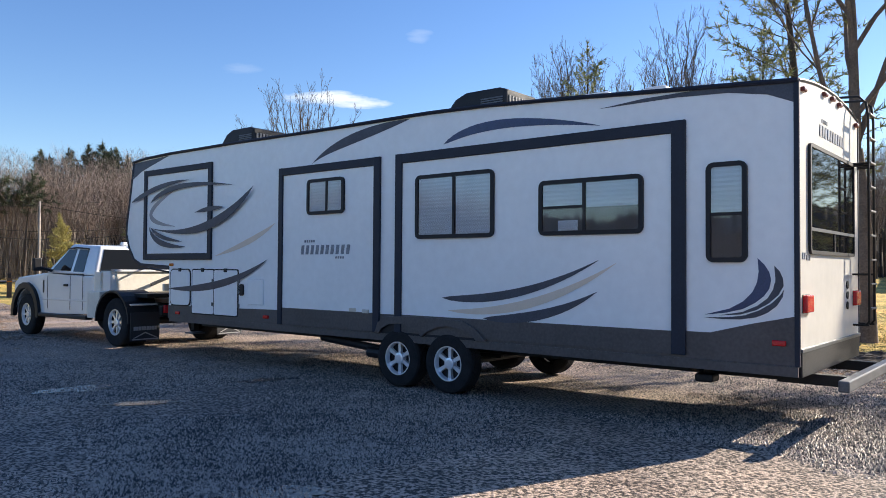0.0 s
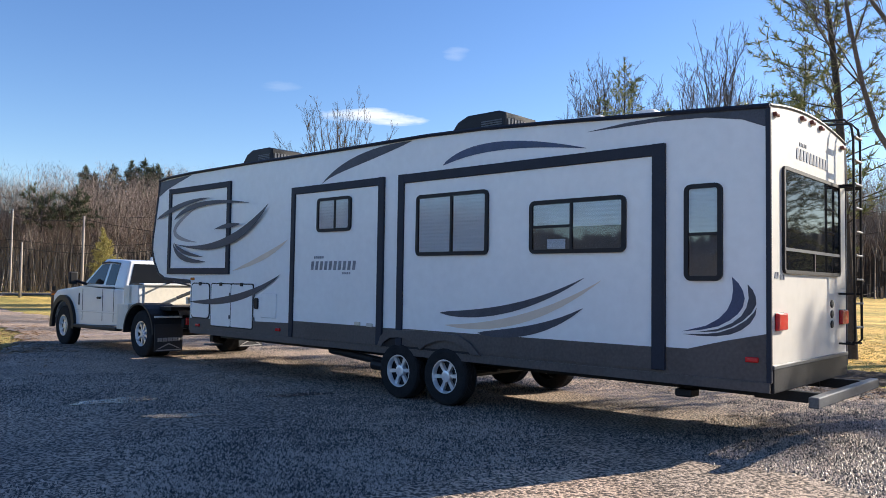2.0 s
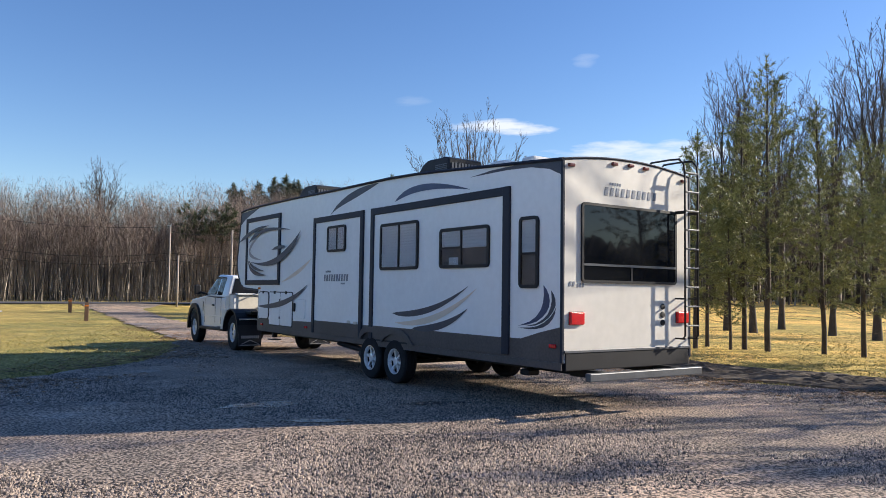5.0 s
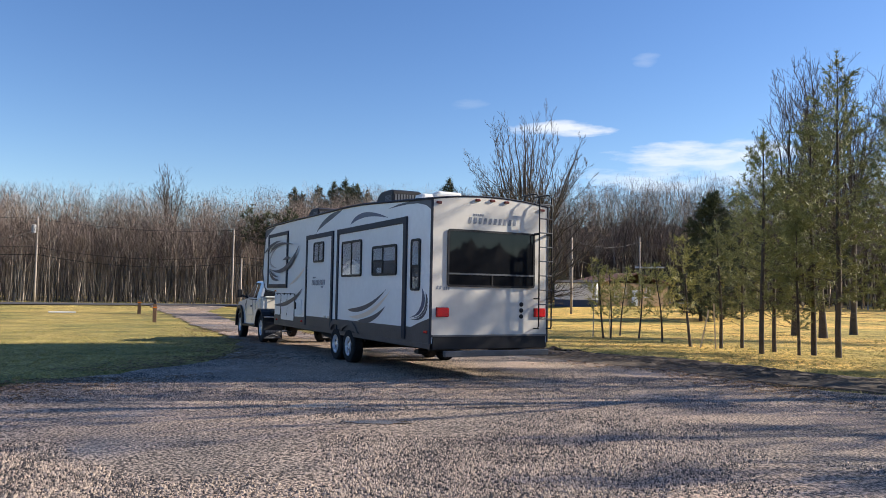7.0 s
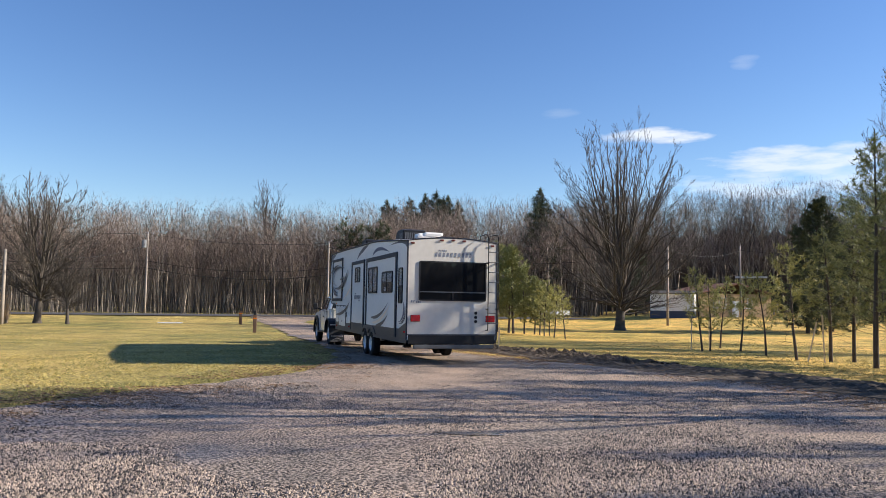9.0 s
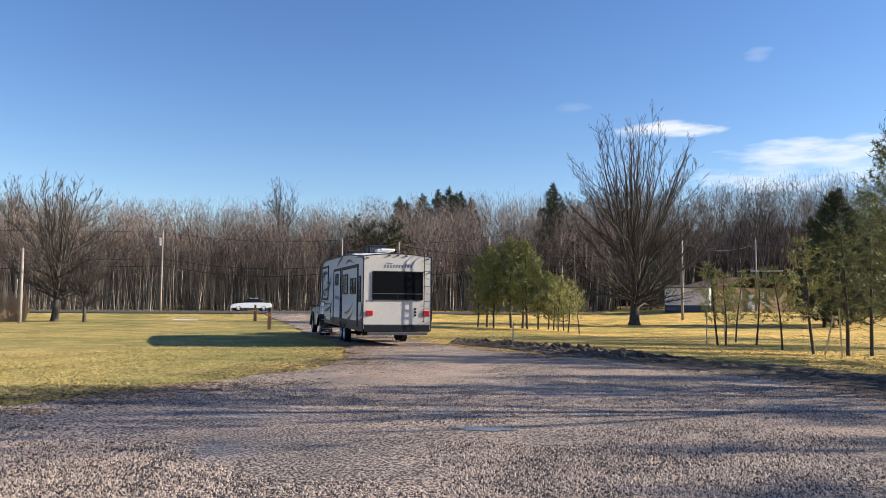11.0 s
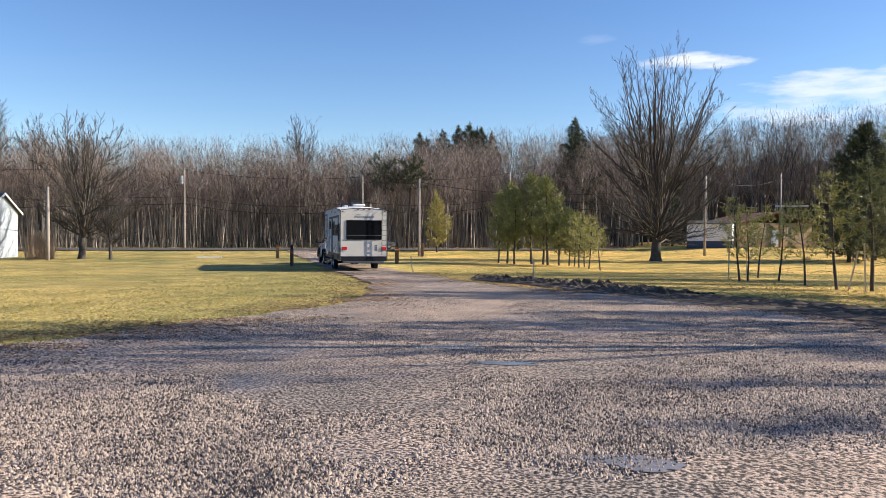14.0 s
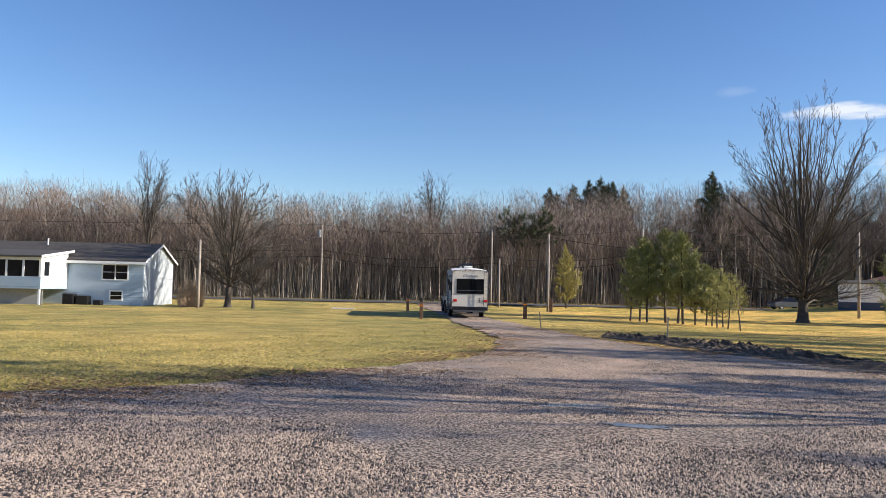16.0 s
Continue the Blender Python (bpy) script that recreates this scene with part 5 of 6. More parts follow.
        for x in (-0.62, 0.62):
            part("spring", box((x - 0.035, y - 0.36, 0.40), (x + 0.035, y + 0.36, 0.45), 0.01), "steel", rv)
    part("drain_pipe", tube([(-0.95, 5.2, 0.40), (-0.95, 6.5, 0.50)], 0.055, 10), "black", rv)
    part("drain_pipe", tube([(-1.0, 5.15, 0.36), (-1.0, 5.5, 0.37)], 0.075, 10), "black", rv)
    part("underbelly", box((-1.1, 0.3, 0.60), (1.1, 10.0, 0.64)), "black", rv)
    for x in (-0.95, 0.95):
        lg = part("landing_leg", box((x - 0.05, 9.72, 0.42), (x + 0.05, 9.82, 1.1), 0.008), "steel", rv, "retracted landing leg")
        part("leg_foot", box((x - 0.12, 9.65, 0.36), (x + 0.12, 9.89, 0.385), 0.006), "grey_steel", lg)
        part("stabiliser", tube([(x * 0.7, 1.2, 0.55), (x * 1.0, 0.9, 0.50)], 0.05, 8), "steel", rv)
        part("stabiliser_foot", box((x * 1.0 - 0.1, 0.82, 0.42), (x * 1.0 + 0.1, 1.0, 0.50), 0.02), "steel", rv)
    part("pin_box", prism([(10.15, 0.95), (10.15, 1.48), (11.0, 1.52), (10.75, 1.22), (10.5, 1.12)], 0, -0.22, 0.22, 0.02), "black", rv, "black pin box")
    part("pin", tube([(0, 10.45, 1.30), (0, 10.45, 0.95)], 0.05, 10), "steel", rv)
    part("step", box((1.1, 7.6, 0.45), (1.35, 8.3, 0.52), 0.01), "grey_steel", rv, "folded entry step")
    wheels = []
    for y in (3.94, 4.76):
        for sx in (-1, 1):
            wheels.append(make_wheel(rv, sx * (HALF - 0.085), y, 0.36, 0.24, sx, 6, 0.215))
    return rv, wheels


# ---- the tow truck: origin on the ground under the rear axle, y ahead ----
def build_truck():
    tk = new("pickup_truck", None)
    tagged(tk, "white extended-cab hauler truck with black dual-wheel fenders towing the camper", "truck")
    half = 1.0
    # lower body: sill, hood and wings, cut out for the front wheels
    arch = [(4.1 + 0.56 * math.cos(a), 0.47 + 0.58 * math.sin(a)) for a in np.linspace(0.0, math.pi, 12)]
    body = [(1.15, 0.55)] + [(1.15, 1.32), (3.05, 1.34), (3.25, 1.38), (4.55, 1.28), (4.76, 1.16), (4.80, 0.66)] + [(4.70, 0.5)] + arch + [(3.45, 0.52)]
    part("body", prism(body, 0, -half, half, 0.03), "white_paint", tk)
    # cab upper part, narrowing to the roof
    bm = bmesh.new()
    ring = []
    for (y, z), x in (((1.16, 1.32), 0.99), ((1.30, 1.93), 0.80), ((2.45, 1.99), 0.80), ((3.30, 1.38), 0.97)):
        ring.append(((-x, y, z), (x, y, z)))
    vl = [bm.verts.new(a) for a, _ in ring]
    vr = [bm.verts.new(b) for _, b in ring]
    bm.faces.new(vl)
    bm.faces.new(vr[::-1])
    for i in range(4):
        bm.faces.new((vl[i], vr[i], vr[(i + 1) % 4], vl[(i + 1) % 4]))
    bmesh.ops.bevel(bm, geom=bm.edges[:], offset=0.05, segments=3, affect="EDGES", profile=0.5)
    part("cab", bm, "white_paint", tk, smooth=True)

    def on_side(sx, y, z, out):
        u = (z - 1.32) / 0.63
        return (sx * (0.985 - 0.185 * u + out), y, z)

    for sx in (-1, 1):
        # side glass: front and rear quarter
        for name, poly in (("side_window", [(2.18, 1.42), (3.02, 1.44), (2.52, 1.86), (2.16, 1.88)]), ("side_window", [(1.62, 1.40), (2.06, 1.41), (2.06, 1.87), (1.66, 1.85)])):
            bm = bmesh.new()
            a = [bm.verts.new(on_side(sx, y, z, 0.012)) for y, z in poly]
            b = [bm.verts.new(on_side(sx, y, z, -0.02)) for y, z in poly]
            bm.faces.new(a)
            bm.faces.new(b[::-1])
            for i in range(4):
                bm.faces.new((a[i], b[i], b[(i + 1) % 4], a[(i + 1) % 4]))
            part(name, bm, "dark_glass", tk, "dark side glass")
        for y in (2.11, 3.12, 1.58):
            part("door_gap", box((sx * half - 0.006, y - 0.006, 0.62), (sx * half + 0.006, y + 0.006, 1.32)), "trim", tk)
        part("body_crease", box((sx * half - 0.008, 1.25, 0.80), (sx * half + 0.010, 3.5, 0.84), 0.008), "white_paint", tk)
        part("belt_line", box((sx * 0.985 - 0.012, 1.6, 1.335), (sx * 0.985 + 0.014, 3.15, 1.36), 0.005), "black", tk, "black belt moulding")
        part("fuel_vent", box((sx * half - 0.008, 3.28, 0.95), (sx * half + 0.012, 3.34, 1.22), 0.004), "black", tk)
        part("door_handle", box((sx * half - 0.03, 2.2, 1.10), (sx * half + 0.035, 2.36, 1.15), 0.012), "black", tk, "black door handle")
        part("running_board", box((sx * 0.98 - 0.1, 1.3, 0.44), (sx * 0.98 + 0.06, 3.4, 0.52), 0.02), "black", tk, "black running board")
        # wheel-arch flare
        bm = bmesh.new()
        outer = [(4.1 + 0.68 * math.cos(a), 0.47 + 0.70 * math.sin(a)) for a in np.linspace(-0.1, math.pi + 0.1, 14)]
        inner = [(4.1 + 0.55 * math.cos(a), 0.47 + 0.57 * math.sin(a)) for a in np.linspace(-0.1, math.pi + 0.1, 14)]
        x0, x1 = sx * (half - 0.02), sx * (half + 0.07)
        add_prism(bm, outer + inner[::-1], 0, min(x0, x1), max(x0, x1))
        part("wheel_flare", bm, "black", tk, "black wheel-arch flare")
        m = part("mirror", box((sx * 1.24 - 0.09, 3.04, 1.42), (sx * 1.24 + 0.09, 3.14, 1.70), 0.03), "black", tk, "tall black towing mirror")
        part("mirror_arm", tube([(sx * 0.97, 2.98, 1.42), (sx * 1.2, 3.06, 1.50)], 0.03, 8), "black", m)
        part("headlamp", box((sx * 0.82 - 0.14, 4.72, 0.92), (sx * 0.82 + 0.14, 4.83, 1.12), 0.03), "glass", tk)
        # rear fenders over the dual wheels
        bm = bmesh.new()
        ft = [(0.62 * math.cos(a), 0.46 + 0.60 * math.sin(a)) for a in np.linspace(0.0, math.pi, 14)]
        fi = [(0.58 * math.cos(a), 0.46 + 0.565 * math.sin(a)) for a in np.linspace(0.0, math.pi, 14)]
        a0, a1 = sx * 0.62, sx * 1.24
        add_prism(bm, ft + fi[::-1], 0, min(a0, a1), max(a0, a1))
        part("fender", bm, "black", tk, "glossy black dual-wheel fender")
        fl = part("mud_flap", box((min(a0, a1) + 0.02, -0.66, 0.14), (max(a0, a1) - 0.02, -0.64, 0.66)), "mud_flap", tk, "black mud flap with a pale emblem")
        bm = bmesh.new()
        c = (a0 + a1) / 2
        for k in range(9):
            add_box(bm, (c - 0.23 + k * 0.052, -0.668, 0.33), (c - 0.19 + k * 0.052, -0.660, 0.40))
        add_box(bm, (c - 0.26, -0.668, 0.155), (c + 0.26, -0.660, 0.175))
        add_prism(bm, [(c - 0.24, 0.19), (c, 0.30), (c + 0.24, 0.19), (c + 0.2, 0.19), (c, 0.275), (c - 0.2, 0.19)], 1, -0.668, -0.660)
        part("emblem", bm, "decal_grey", fl, "pale lettering bars and chevron")
        # pale side boxes of the bed
        part("tool_box", box((min(sx * 0.72, sx * 1.15), 0.62, 0.50), (max(sx * 0.72, sx * 1.15), 1.10, 1.02), 0.015), "white_bed", tk, "white steel side box")
        part("bed_post", box((min(sx * 0.9, sx * 1.02), 0.72, 1.0), (max(sx * 0.9, sx * 1.02), 1.08, 1.40), 0.01), "white_bed", tk)
        part("strut", tube([(sx * 0.9, 0.95, 1.35), (sx * 0.95, 0.55, 0.98)], 0.025, 6), "steel", tk)
        t = part("tail_lamp", box((sx * 0.80 - 0.05, -1.16, 0.66), (sx * 0.80 + 0.05, -1.12, 0.80), 0.01), "red", tk, "amber and red tail lamp")
    # rear window of the cab and roof lamps
    bm = bmesh.new()
    q = [(-0.86, 1.40), (0.86, 1.40), (0.72, 1.86), (-0.72, 1.86)]
    vs = [bm.verts.new((x, 1.16 + (z - 1.32) * 0.225 - 0.012, z)) for x, z in q]
    ws = [bm.verts.new((x, 1.16 + (z - 1.32) * 0.225 + 0.03, z)) for x, z in q]
    bm.faces.new(vs)
    bm.faces.new(ws[::-1])
    for i in range(4):
        bm.faces.new((vs[i], ws[i], ws[(i + 1) % 4], vs[(i + 1) % 4]))
    part("rear_window", bm, "dark_glass", tk, "black tinted rear window")
    bm = bmesh.new()
    q = [(-0.84, 1.42), (0.84, 1.42), (0.70, 1.90), (-0.70, 1.90)]
    vs = [bm.verts.new((x, 3.30 - (z - 1.38) * 1.39 + 0.02, z + 0.012)) for x, z in q]
    bm.faces.new(vs)
    part("windscreen", bm, "dark_glass", tk)
    part("brake_lamp", box((-0.18, 1.28, 1.90), (0.18, 1.34, 1.94), 0.01), "red", tk)
    part("roof_beacon", box((-0.2, 1.5, 1.96), (0.1, 1.62, 2.03), 0.02), "white_paint", tk)
    # hauler bed
    part("bed", box((-0.95, -0.75, 0.92), (0.95, 1.12, 1.00), 0.01), "steel", tk, "black hauler deck")
    part("bed_front", box((-0.90, 0.44, 1.0), (0.98, 0.54, 1.40), 0.012), "white_bed", tk, "worn cream headboard")
    part("bed_lip", box((-0.94, 0.40, 1.40), (1.0, 0.60, 1.45), 0.015), "white_paint", tk)
    part("side_locker", box((-1.02, 0.46, 1.02), (-0.80, 0.86, 1.42), 0.02), "white_paint", tk, "small white locker")
    part("deck_arm", tube([(-0.25, 0.3, 1.15), (0.35, 0.2, 1.40)], 0.035, 8), "grey_steel", tk)
    part("locker_lid", box((-1.03, 0.45, 1.42), (-0.79, 0.87, 1.44), 0.006), "grey_steel", tk)
    for sx in (-1, 1):
        part("fender_bar", tube([(sx * 0.66, -0.60, 0.80), (sx * 1.20, -0.60, 0.80)], 0.018, 8), "alloy", tk, "bright bar across the fender")
        part("window_deflector", prism([(1.64, 1.86), (2.16, 1.895), (2.54, 1.875), (2.52, 1.905), (2.16, 1.925), (1.66, 1.89)], 0, sx * 0.845 - 0.012, sx * 0.845 + 0.012), "black", tk)
        part("marker_panel", box((sx * 0.62 - 0.07, -1.135, 0.60), (sx * 0.62 + 0.07, -1.12, 0.88), 0.008), "amber", tk, "amber and red lamp cluster")
    part("bed_rear", box((-0.62, -0.78, 1.05), (0.62, -0.70, 1.18), 0.012), "white_bed", tk)
    part("hose", tube([(-0.5, 0.9, 1.38), (-0.4, 0.2, 1.48), (-0.2, -0.8, 1.35), (-0.1, -1.2, 1.30)], 0.018, 6), "black", tk)
    part("frame_rail", box((-0.46, -1.15, 0.55), (-0.36, 4.5, 0.75)), "steel", tk)
    part("frame_rail", box((0.36, -1.15, 0.55), (0.46, 4.5, 0.75)), "steel", tk)
    part("rear_bar", box((-0.88, -1.12, 0.62), (0.88, -1.02, 0.78), 0.01), "steel", tk)
    h = part("hitch", box((-0.30, -1.95, 0.86), (0.30, -1.25, 0.94), 0.03), "steel", tk, "fifth-wheel hitch plate")
    part("hitch_leg", prism([(-2.0, 0.55), (-1.72, 0.9), (-1.45, 0.9), (-1.0, 0.55)], 0, -0.34, -0.28), "steel", h)
    part("hitch_leg", prism([(-2.0, 0.55), (-1.72, 0.9), (-1.45, 0.9), (-1.0, 0.55)], 0, 0.28, 0.34), "steel", h)
    part("hitch_frame", box((-0.4, -2.0, 0.55), (0.4, -1.0, 0.65), 0.01), "steel", tk)
    part("rear_axle", tube([(-0.9, 0, 0.45), (0.9, 0, 0.45)], 0.07, 10), "steel", tk)
    part("front_axle", tube([(-0.8, 4.1, 0.45), (0.8, 4.1, 0.45)], 0.06, 10), "steel", tk)
    part("front_bumper", box((-0.98, 4.78, 0.5), (0.98, 4.90, 0.74), 0.04), "alloy", tk)
    part("grille", box((-0.62, 4.74, 0.80), (0.62, 4.84, 1.14), 0.02), "black", tk)
    wheels = []
    for sx in (-1, 1):
        wheels.append(make_wheel(tk, sx * 0.90, 4.1, 0.455, 0.24, sx, 8, 0.25))
        wheels.append(make_wheel(tk, sx * 1.06, 0.0, 0.455, 0.22, sx, 8, 0.25, dual=True))
    return tk, wheels


def build_car(paint, label):
    """A small saloon car; origin under its middle, y ahead."""
    car = new("car", None)
    tagged(car, label, "car")
    low = [(-2.2, 0.35), (-2.25, 0.75), (-2.1, 0.92), (-1.2, 0.98), (0.8, 0.95), (1.9, 0.80), (2.22, 0.65), (2.25, 0.35)]
    part("body", prism(low, 0, -0.88, 0.88, 0.05), paint, car)
    bm = bmesh.new()
    prof = [((-1.55, 0.92), 0.84), ((-0.75, 1.42), 0.62), ((0.25, 1.44), 0.62), ((1.05, 0.93), 0.84)]
    vl = [bm.verts.new((-x, y, z)) for (y, z), x in prof]
    vr = [bm.verts.new((x, y, z)) for (y, z), x in prof]
    bm.faces.new(vl)
    bm.faces.new(vr[::-1])
    for i in range(4):
        bm.faces.new((vl[i], vr[i], vr[(i + 1) % 4], vl[(i + 1) % 4]))
    part("glasshouse", bm, "dark_glass", car, "dark windows")
    part("roof", box((-0.62, -0.75, 1.42), (0.62, 0.25, 1.47), 0.02), paint, car)
    wheels = []
    for y in (-1.35, 1.38):
        for sx in (-1, 1):
            wheels.append(make_wheel(car, sx * 0.78, y, 0.33, 0.2, sx, 5, 0.2))
    return car, wheels


def smooth_at(rows, t):
    """The value at t of a table of (t, value, ...), by a smooth curve through the rows."""
    ts = [r[0] for r in rows]
    k = max(0, min(len(ts) - 2, int(np.searchsorted(ts, t, side="right")) - 1))
    out = []
    for c in range(1, len(rows[0])):
        v = [r[c] for r in rows]
        def slope(i):
            a, b = max(i - 1, 0), min(i + 1, len(v) - 1)
            return (v[b] - v[a]) / (ts[b] - ts[a])
        h = ts[k + 1] - ts[k]
        u = (t - ts[k]) / h
        out.append((2 * u ** 3 - 3 * u ** 2 + 1) * v[k] + (u ** 3 - 2 * u ** 2 + u) * h * slope(k) + (-2 * u ** 3 + 3 * u ** 2) * v[k + 1] + (u ** 3 - u ** 2) * h * slope(k + 1))
    return out


KING = 10.45
HITCH = 1.62


def tow_poses(t):
    x, y, yaw, bend = smooth_at(TOW, t)
    a = radians(yaw)
    wx, wy = x - 4.35 * math.sin(a), y + 4.35 * math.cos(a)
    trailer = pose(x, y, gz(wx, wy) + 0.012, 0, 0, yaw)
    kx, ky = x - KING * math.sin(a), y + KING * math.cos(a)
    b = radians(yaw + bend)
    tx, ty = kx - HITCH * math.sin(b), ky + HITCH * math.cos(b)
    z0 = gz(tx, ty)
    z1 = gz(tx - 4.1 * math.sin(b), ty + 4.1 * math.cos(b))
    truck = pose(tx, ty, z0 + 0.012, math.degrees(math.atan2(z1 - z0, 4.1)), 0, yaw + bend)
    return trailer, truck, (wx, wy), (tx, ty)


def roll_rows(wheels, r, dist, times):
    for w in wheels:
        base = w.location.copy()
        walk(w, [(t, pose(base.x, base.y, base.z, -math.degrees(d / r))) for t, d in zip(times, dist)])


# ---- trees of the place ----
def build_trees():
    maple = vase_tree("maple_tree", 31, 18.4, 0.43, width=0.80, first=0.10, limbs=76, low=0.15, fine=0.011, label="large leafless maple tree with many ascending limbs on the lawn")
    put(maple, -12.35, 66.3, 20)
    t = vase_tree("broad_tree", 32, 11.6, 0.27, width=0.80, first=0.15, limbs=56, low=0.30, fine=0.012, label="bare spreading tree beside the pale blue house", lean=0.04)
    put(t, -52.6, 41.8, 100)
    t = vase_tree("crab_apple_tree", 33, 5.4, 0.13, width=0.9, first=0.24, limbs=26, low=0.34, fine=0.010, label="small bare ornamental tree with a pale trunk")
    put(t, -49.9, 42.3, 10)
    tall = vase_tree("tall_bare_tree", 34, 15.6, 0.17, width=0.34, first=0.34, limbs=20, low=0.52, fine=0.008, label="tall slender leafless tree behind the pines")
    put(tall, 7.6, 44.4, 0)
    for az, r, sc, turn in ((-8.0, 47, 0.97, 70), (-14.6, 44, 0.92, 150), (-17.2, 40, 0.98, 210), (-19.0, 46, 0.9, 20), (-23.5, 48, 0.9, 300), (-11.5, 52, 1.02, 100)):
        x, y, _ = polar(az, r)
        again(tall, x, y, turn, sc)
    # the trees that stand clear of the wood's top
    for az, r, h, turn in ((36.6, 112, 19.2, 40), (57.0, 94, 16.8, 130), (54.0, 100, 15.8, 10)):
        x, y, _ = polar(az, r)
        again(tall, x, y, turn, h / 15.6 * 1.1, "tall leafless tree standing clear of the wood", sz=h / 15.6)
    # the pines along the lot
    tag = "slim white pine with a bare lower trunk beside the lot"
    p1 = pine("white_pine", 41, 9.0, 0.085, base=0.17, reach=1.75, whorl=0.31, density=0.95, tuft=0.18, label=tag, cone=0.75, upsweep=0.38, dead=16)
    p2 = pine("white_pine", 42, 7.0, 0.075, base=0.18, reach=1.6, whorl=0.29, density=0.95, tuft=0.17, label=tag, cone=0.75, upsweep=0.38, dead=14)
    p3 = pine("white_pine", 43, 4.4, 0.06, base=0.24, reach=1.0, whorl=0.30, density=0.7, tuft=0.15, label="young white pine at the edge of the lawn", cone=0.7, upsweep=0.4, dead=8, lean=-0.05)
    put(p1, 4.66, 24.86, 0)
    put(p2, 2.63, 25.48, 40)
    put(p3, 1.63, 28.5, 0)
    for src, x, y, turn, sc in ((p2, 4.13, 25.7, 130, 1.06), (p2, 3.66, 25.3, 230, 0.62), (p2, 3.17, 27.0, 310, 0.86), (p2, 2.36, 29.1, 80, 0.80), (p1, 6.1, 24.3, 200, 0.84), (p1, 7.87, 21.1, 120, 0.80), (p1, 7.94, 19.4, 60, 0.88),
                                (p2, 6.8, 20.9, 0, 0.82), (p2, 6.9, 23.4, 290, 0.9)):
        again(src, x, y, turn, sc)
    p4 = pine("white_pine", 44, 13.0, 0.14, base=0.24, reach=2.3, whorl=0.42, density=0.55, tuft=0.20, label="tall white pine with open airy limbs beside the lot", cone=0.75, upsweep=0.35, dead=14)
    put(p4, 8.7, 18.2, 0)
    # out-of-view pines, added to cast the tree shadows on the lot
    for x, y, turn, sc in ((14.0, 20.0, 90, 0.60), (12.6, 16.6, 200, 0.52), (15.8, 18.6, 310, 0.66), (11.6, 18.0, 150, 0.5), (14.6, 14.2, 40, 0.62), (17.5, 15.4, 260, 0.7), (12.0, 13.2, 120, 0.45), (13.4, 15.4, 20, 0.6), (16.4, 12.4, 190, 0.66)):
        again(p4, x, y, turn, sc)
    oak = bare_tree("leaning_tree", 35, 14.0, 0.19, first=0.42, stems=8, spread=0.6, depth=3, label="leafless brown-barked tree leaning beside the lot", tilt=0.06, mat_name="brown_bark")
    put(oak, 9.3, 16.8, 0)
    # saplings with yellowing needles
    s1 = pine("pine_sapling", 45, 3.3, 0.04, base=0.30, reach=0.85, whorl=0.24, density=0.85, tuft=0.15, needle="needle_young", label="yellow-green pine sapling on the lawn", lean=-0.10, cone=0.6, upsweep=0.45, dead=4)
    put(s1, 0.62, 29.0, 0, 1.2)
    for x, y, turn, sc in ((-0.39, 31.75, 90, 0.95), (-1.46, 35.4, 190, 1.0), (-2.46, 38.2, 250, 1.02), (-2.88, 34.0, 20, 1.05), (-2.6, 34.2, 140, 0.9), (-11.2, 43.4, 60, 0.85), (-12.6, 46.0, 200, 0.95), (-13.9, 48.4, 310, 1.1)):
        again(s1, x, y, turn, sc)
    # the clump on the lawn
    c1 = pine("young_pine", 46, 6.4, 0.09, base=0.17, reach=1.5, whorl=0.33, density=0.9, tuft=0.24, wide=0.08, needle="needle", label="bushy young pine in a close clump on the lawn", cone=0.7, upsweep=0.42, inner=0.3, lean=0.05)
    put(c1, -17.8, 52.7, 0)
    for x, y, turn, sc in ((-21.8, 54.0, 40, 0.85), (-20.8, 53.3, 90, 0.95), (-19.9, 52.4, 140, 0.86), (-18.8, 53.1, 200, 1.04), (-17.2, 52.0, 250, 0.98), (-16.2, 51.4, 300, 0.74), (-15.5, 51.5, 20, 0.62), (-14.8, 50.4, 70, 0.56), (-13.9, 49.7, 170, 0.52)):
        again(c1, x, y, turn, sc)
    lx, ly, _ = polar(26.6, 84.5)
    larch = pine("golden_conifer", 47, 7.0, 0.10, base=0.10, reach=1.75, whorl=0.26, density=1.2, tuft=0.24, needle="needle_gold", label="golden yellow conifer beside the road", cone=1.0, upsweep=0.5, inner=0.2)
    put(larch, lx, ly)
    # dark conifers: on the hill behind the wood, among the trunks and by the far houses
    sp = pine("spruce_tree", 48, 16.0, 0.2, base=0.30, reach=2.9, whorl=0.6, density=0.55, tuft=0.6, needle="spruce", label="dark green spruce among the bare woods", upsweep=-0.05, cone=0.9, inner=0.15)
    x, y, _ = polar(16.2, 112)
    put(sp, x, y, 0, 1.18)
    for az, r, h, turn in ((27.7, 150, 21.6, 30), (27.1, 152, 20.8, 90), (26.0, 150, 22.0, 120), (25.3, 152, 23.2, 200), (24.6, 150, 23.6, 250), (24.0, 152, 22.8, 280), (23.1, 150, 22.8, 20), (22.6, 152, 21.6, 160), (-6.0, 110, 13.0, 10), (-10.5, 100, 12.0, 110)):
        x, y, _ = polar(az, r)
        again(sp, x, y, turn, h / 16.0)
    fir = pine("fir_tree", 49, 11.0, 0.16, base=0.06, reach=2.7, whorl=0.36, density=0.8, tuft=0.42, needle="spruce", label="dense dark fir beside the far bungalow", upsweep=0.0, cone=0.6, inner=0.1)
    x, y, _ = polar(-1.9, 70)
    put(fir, x, y)
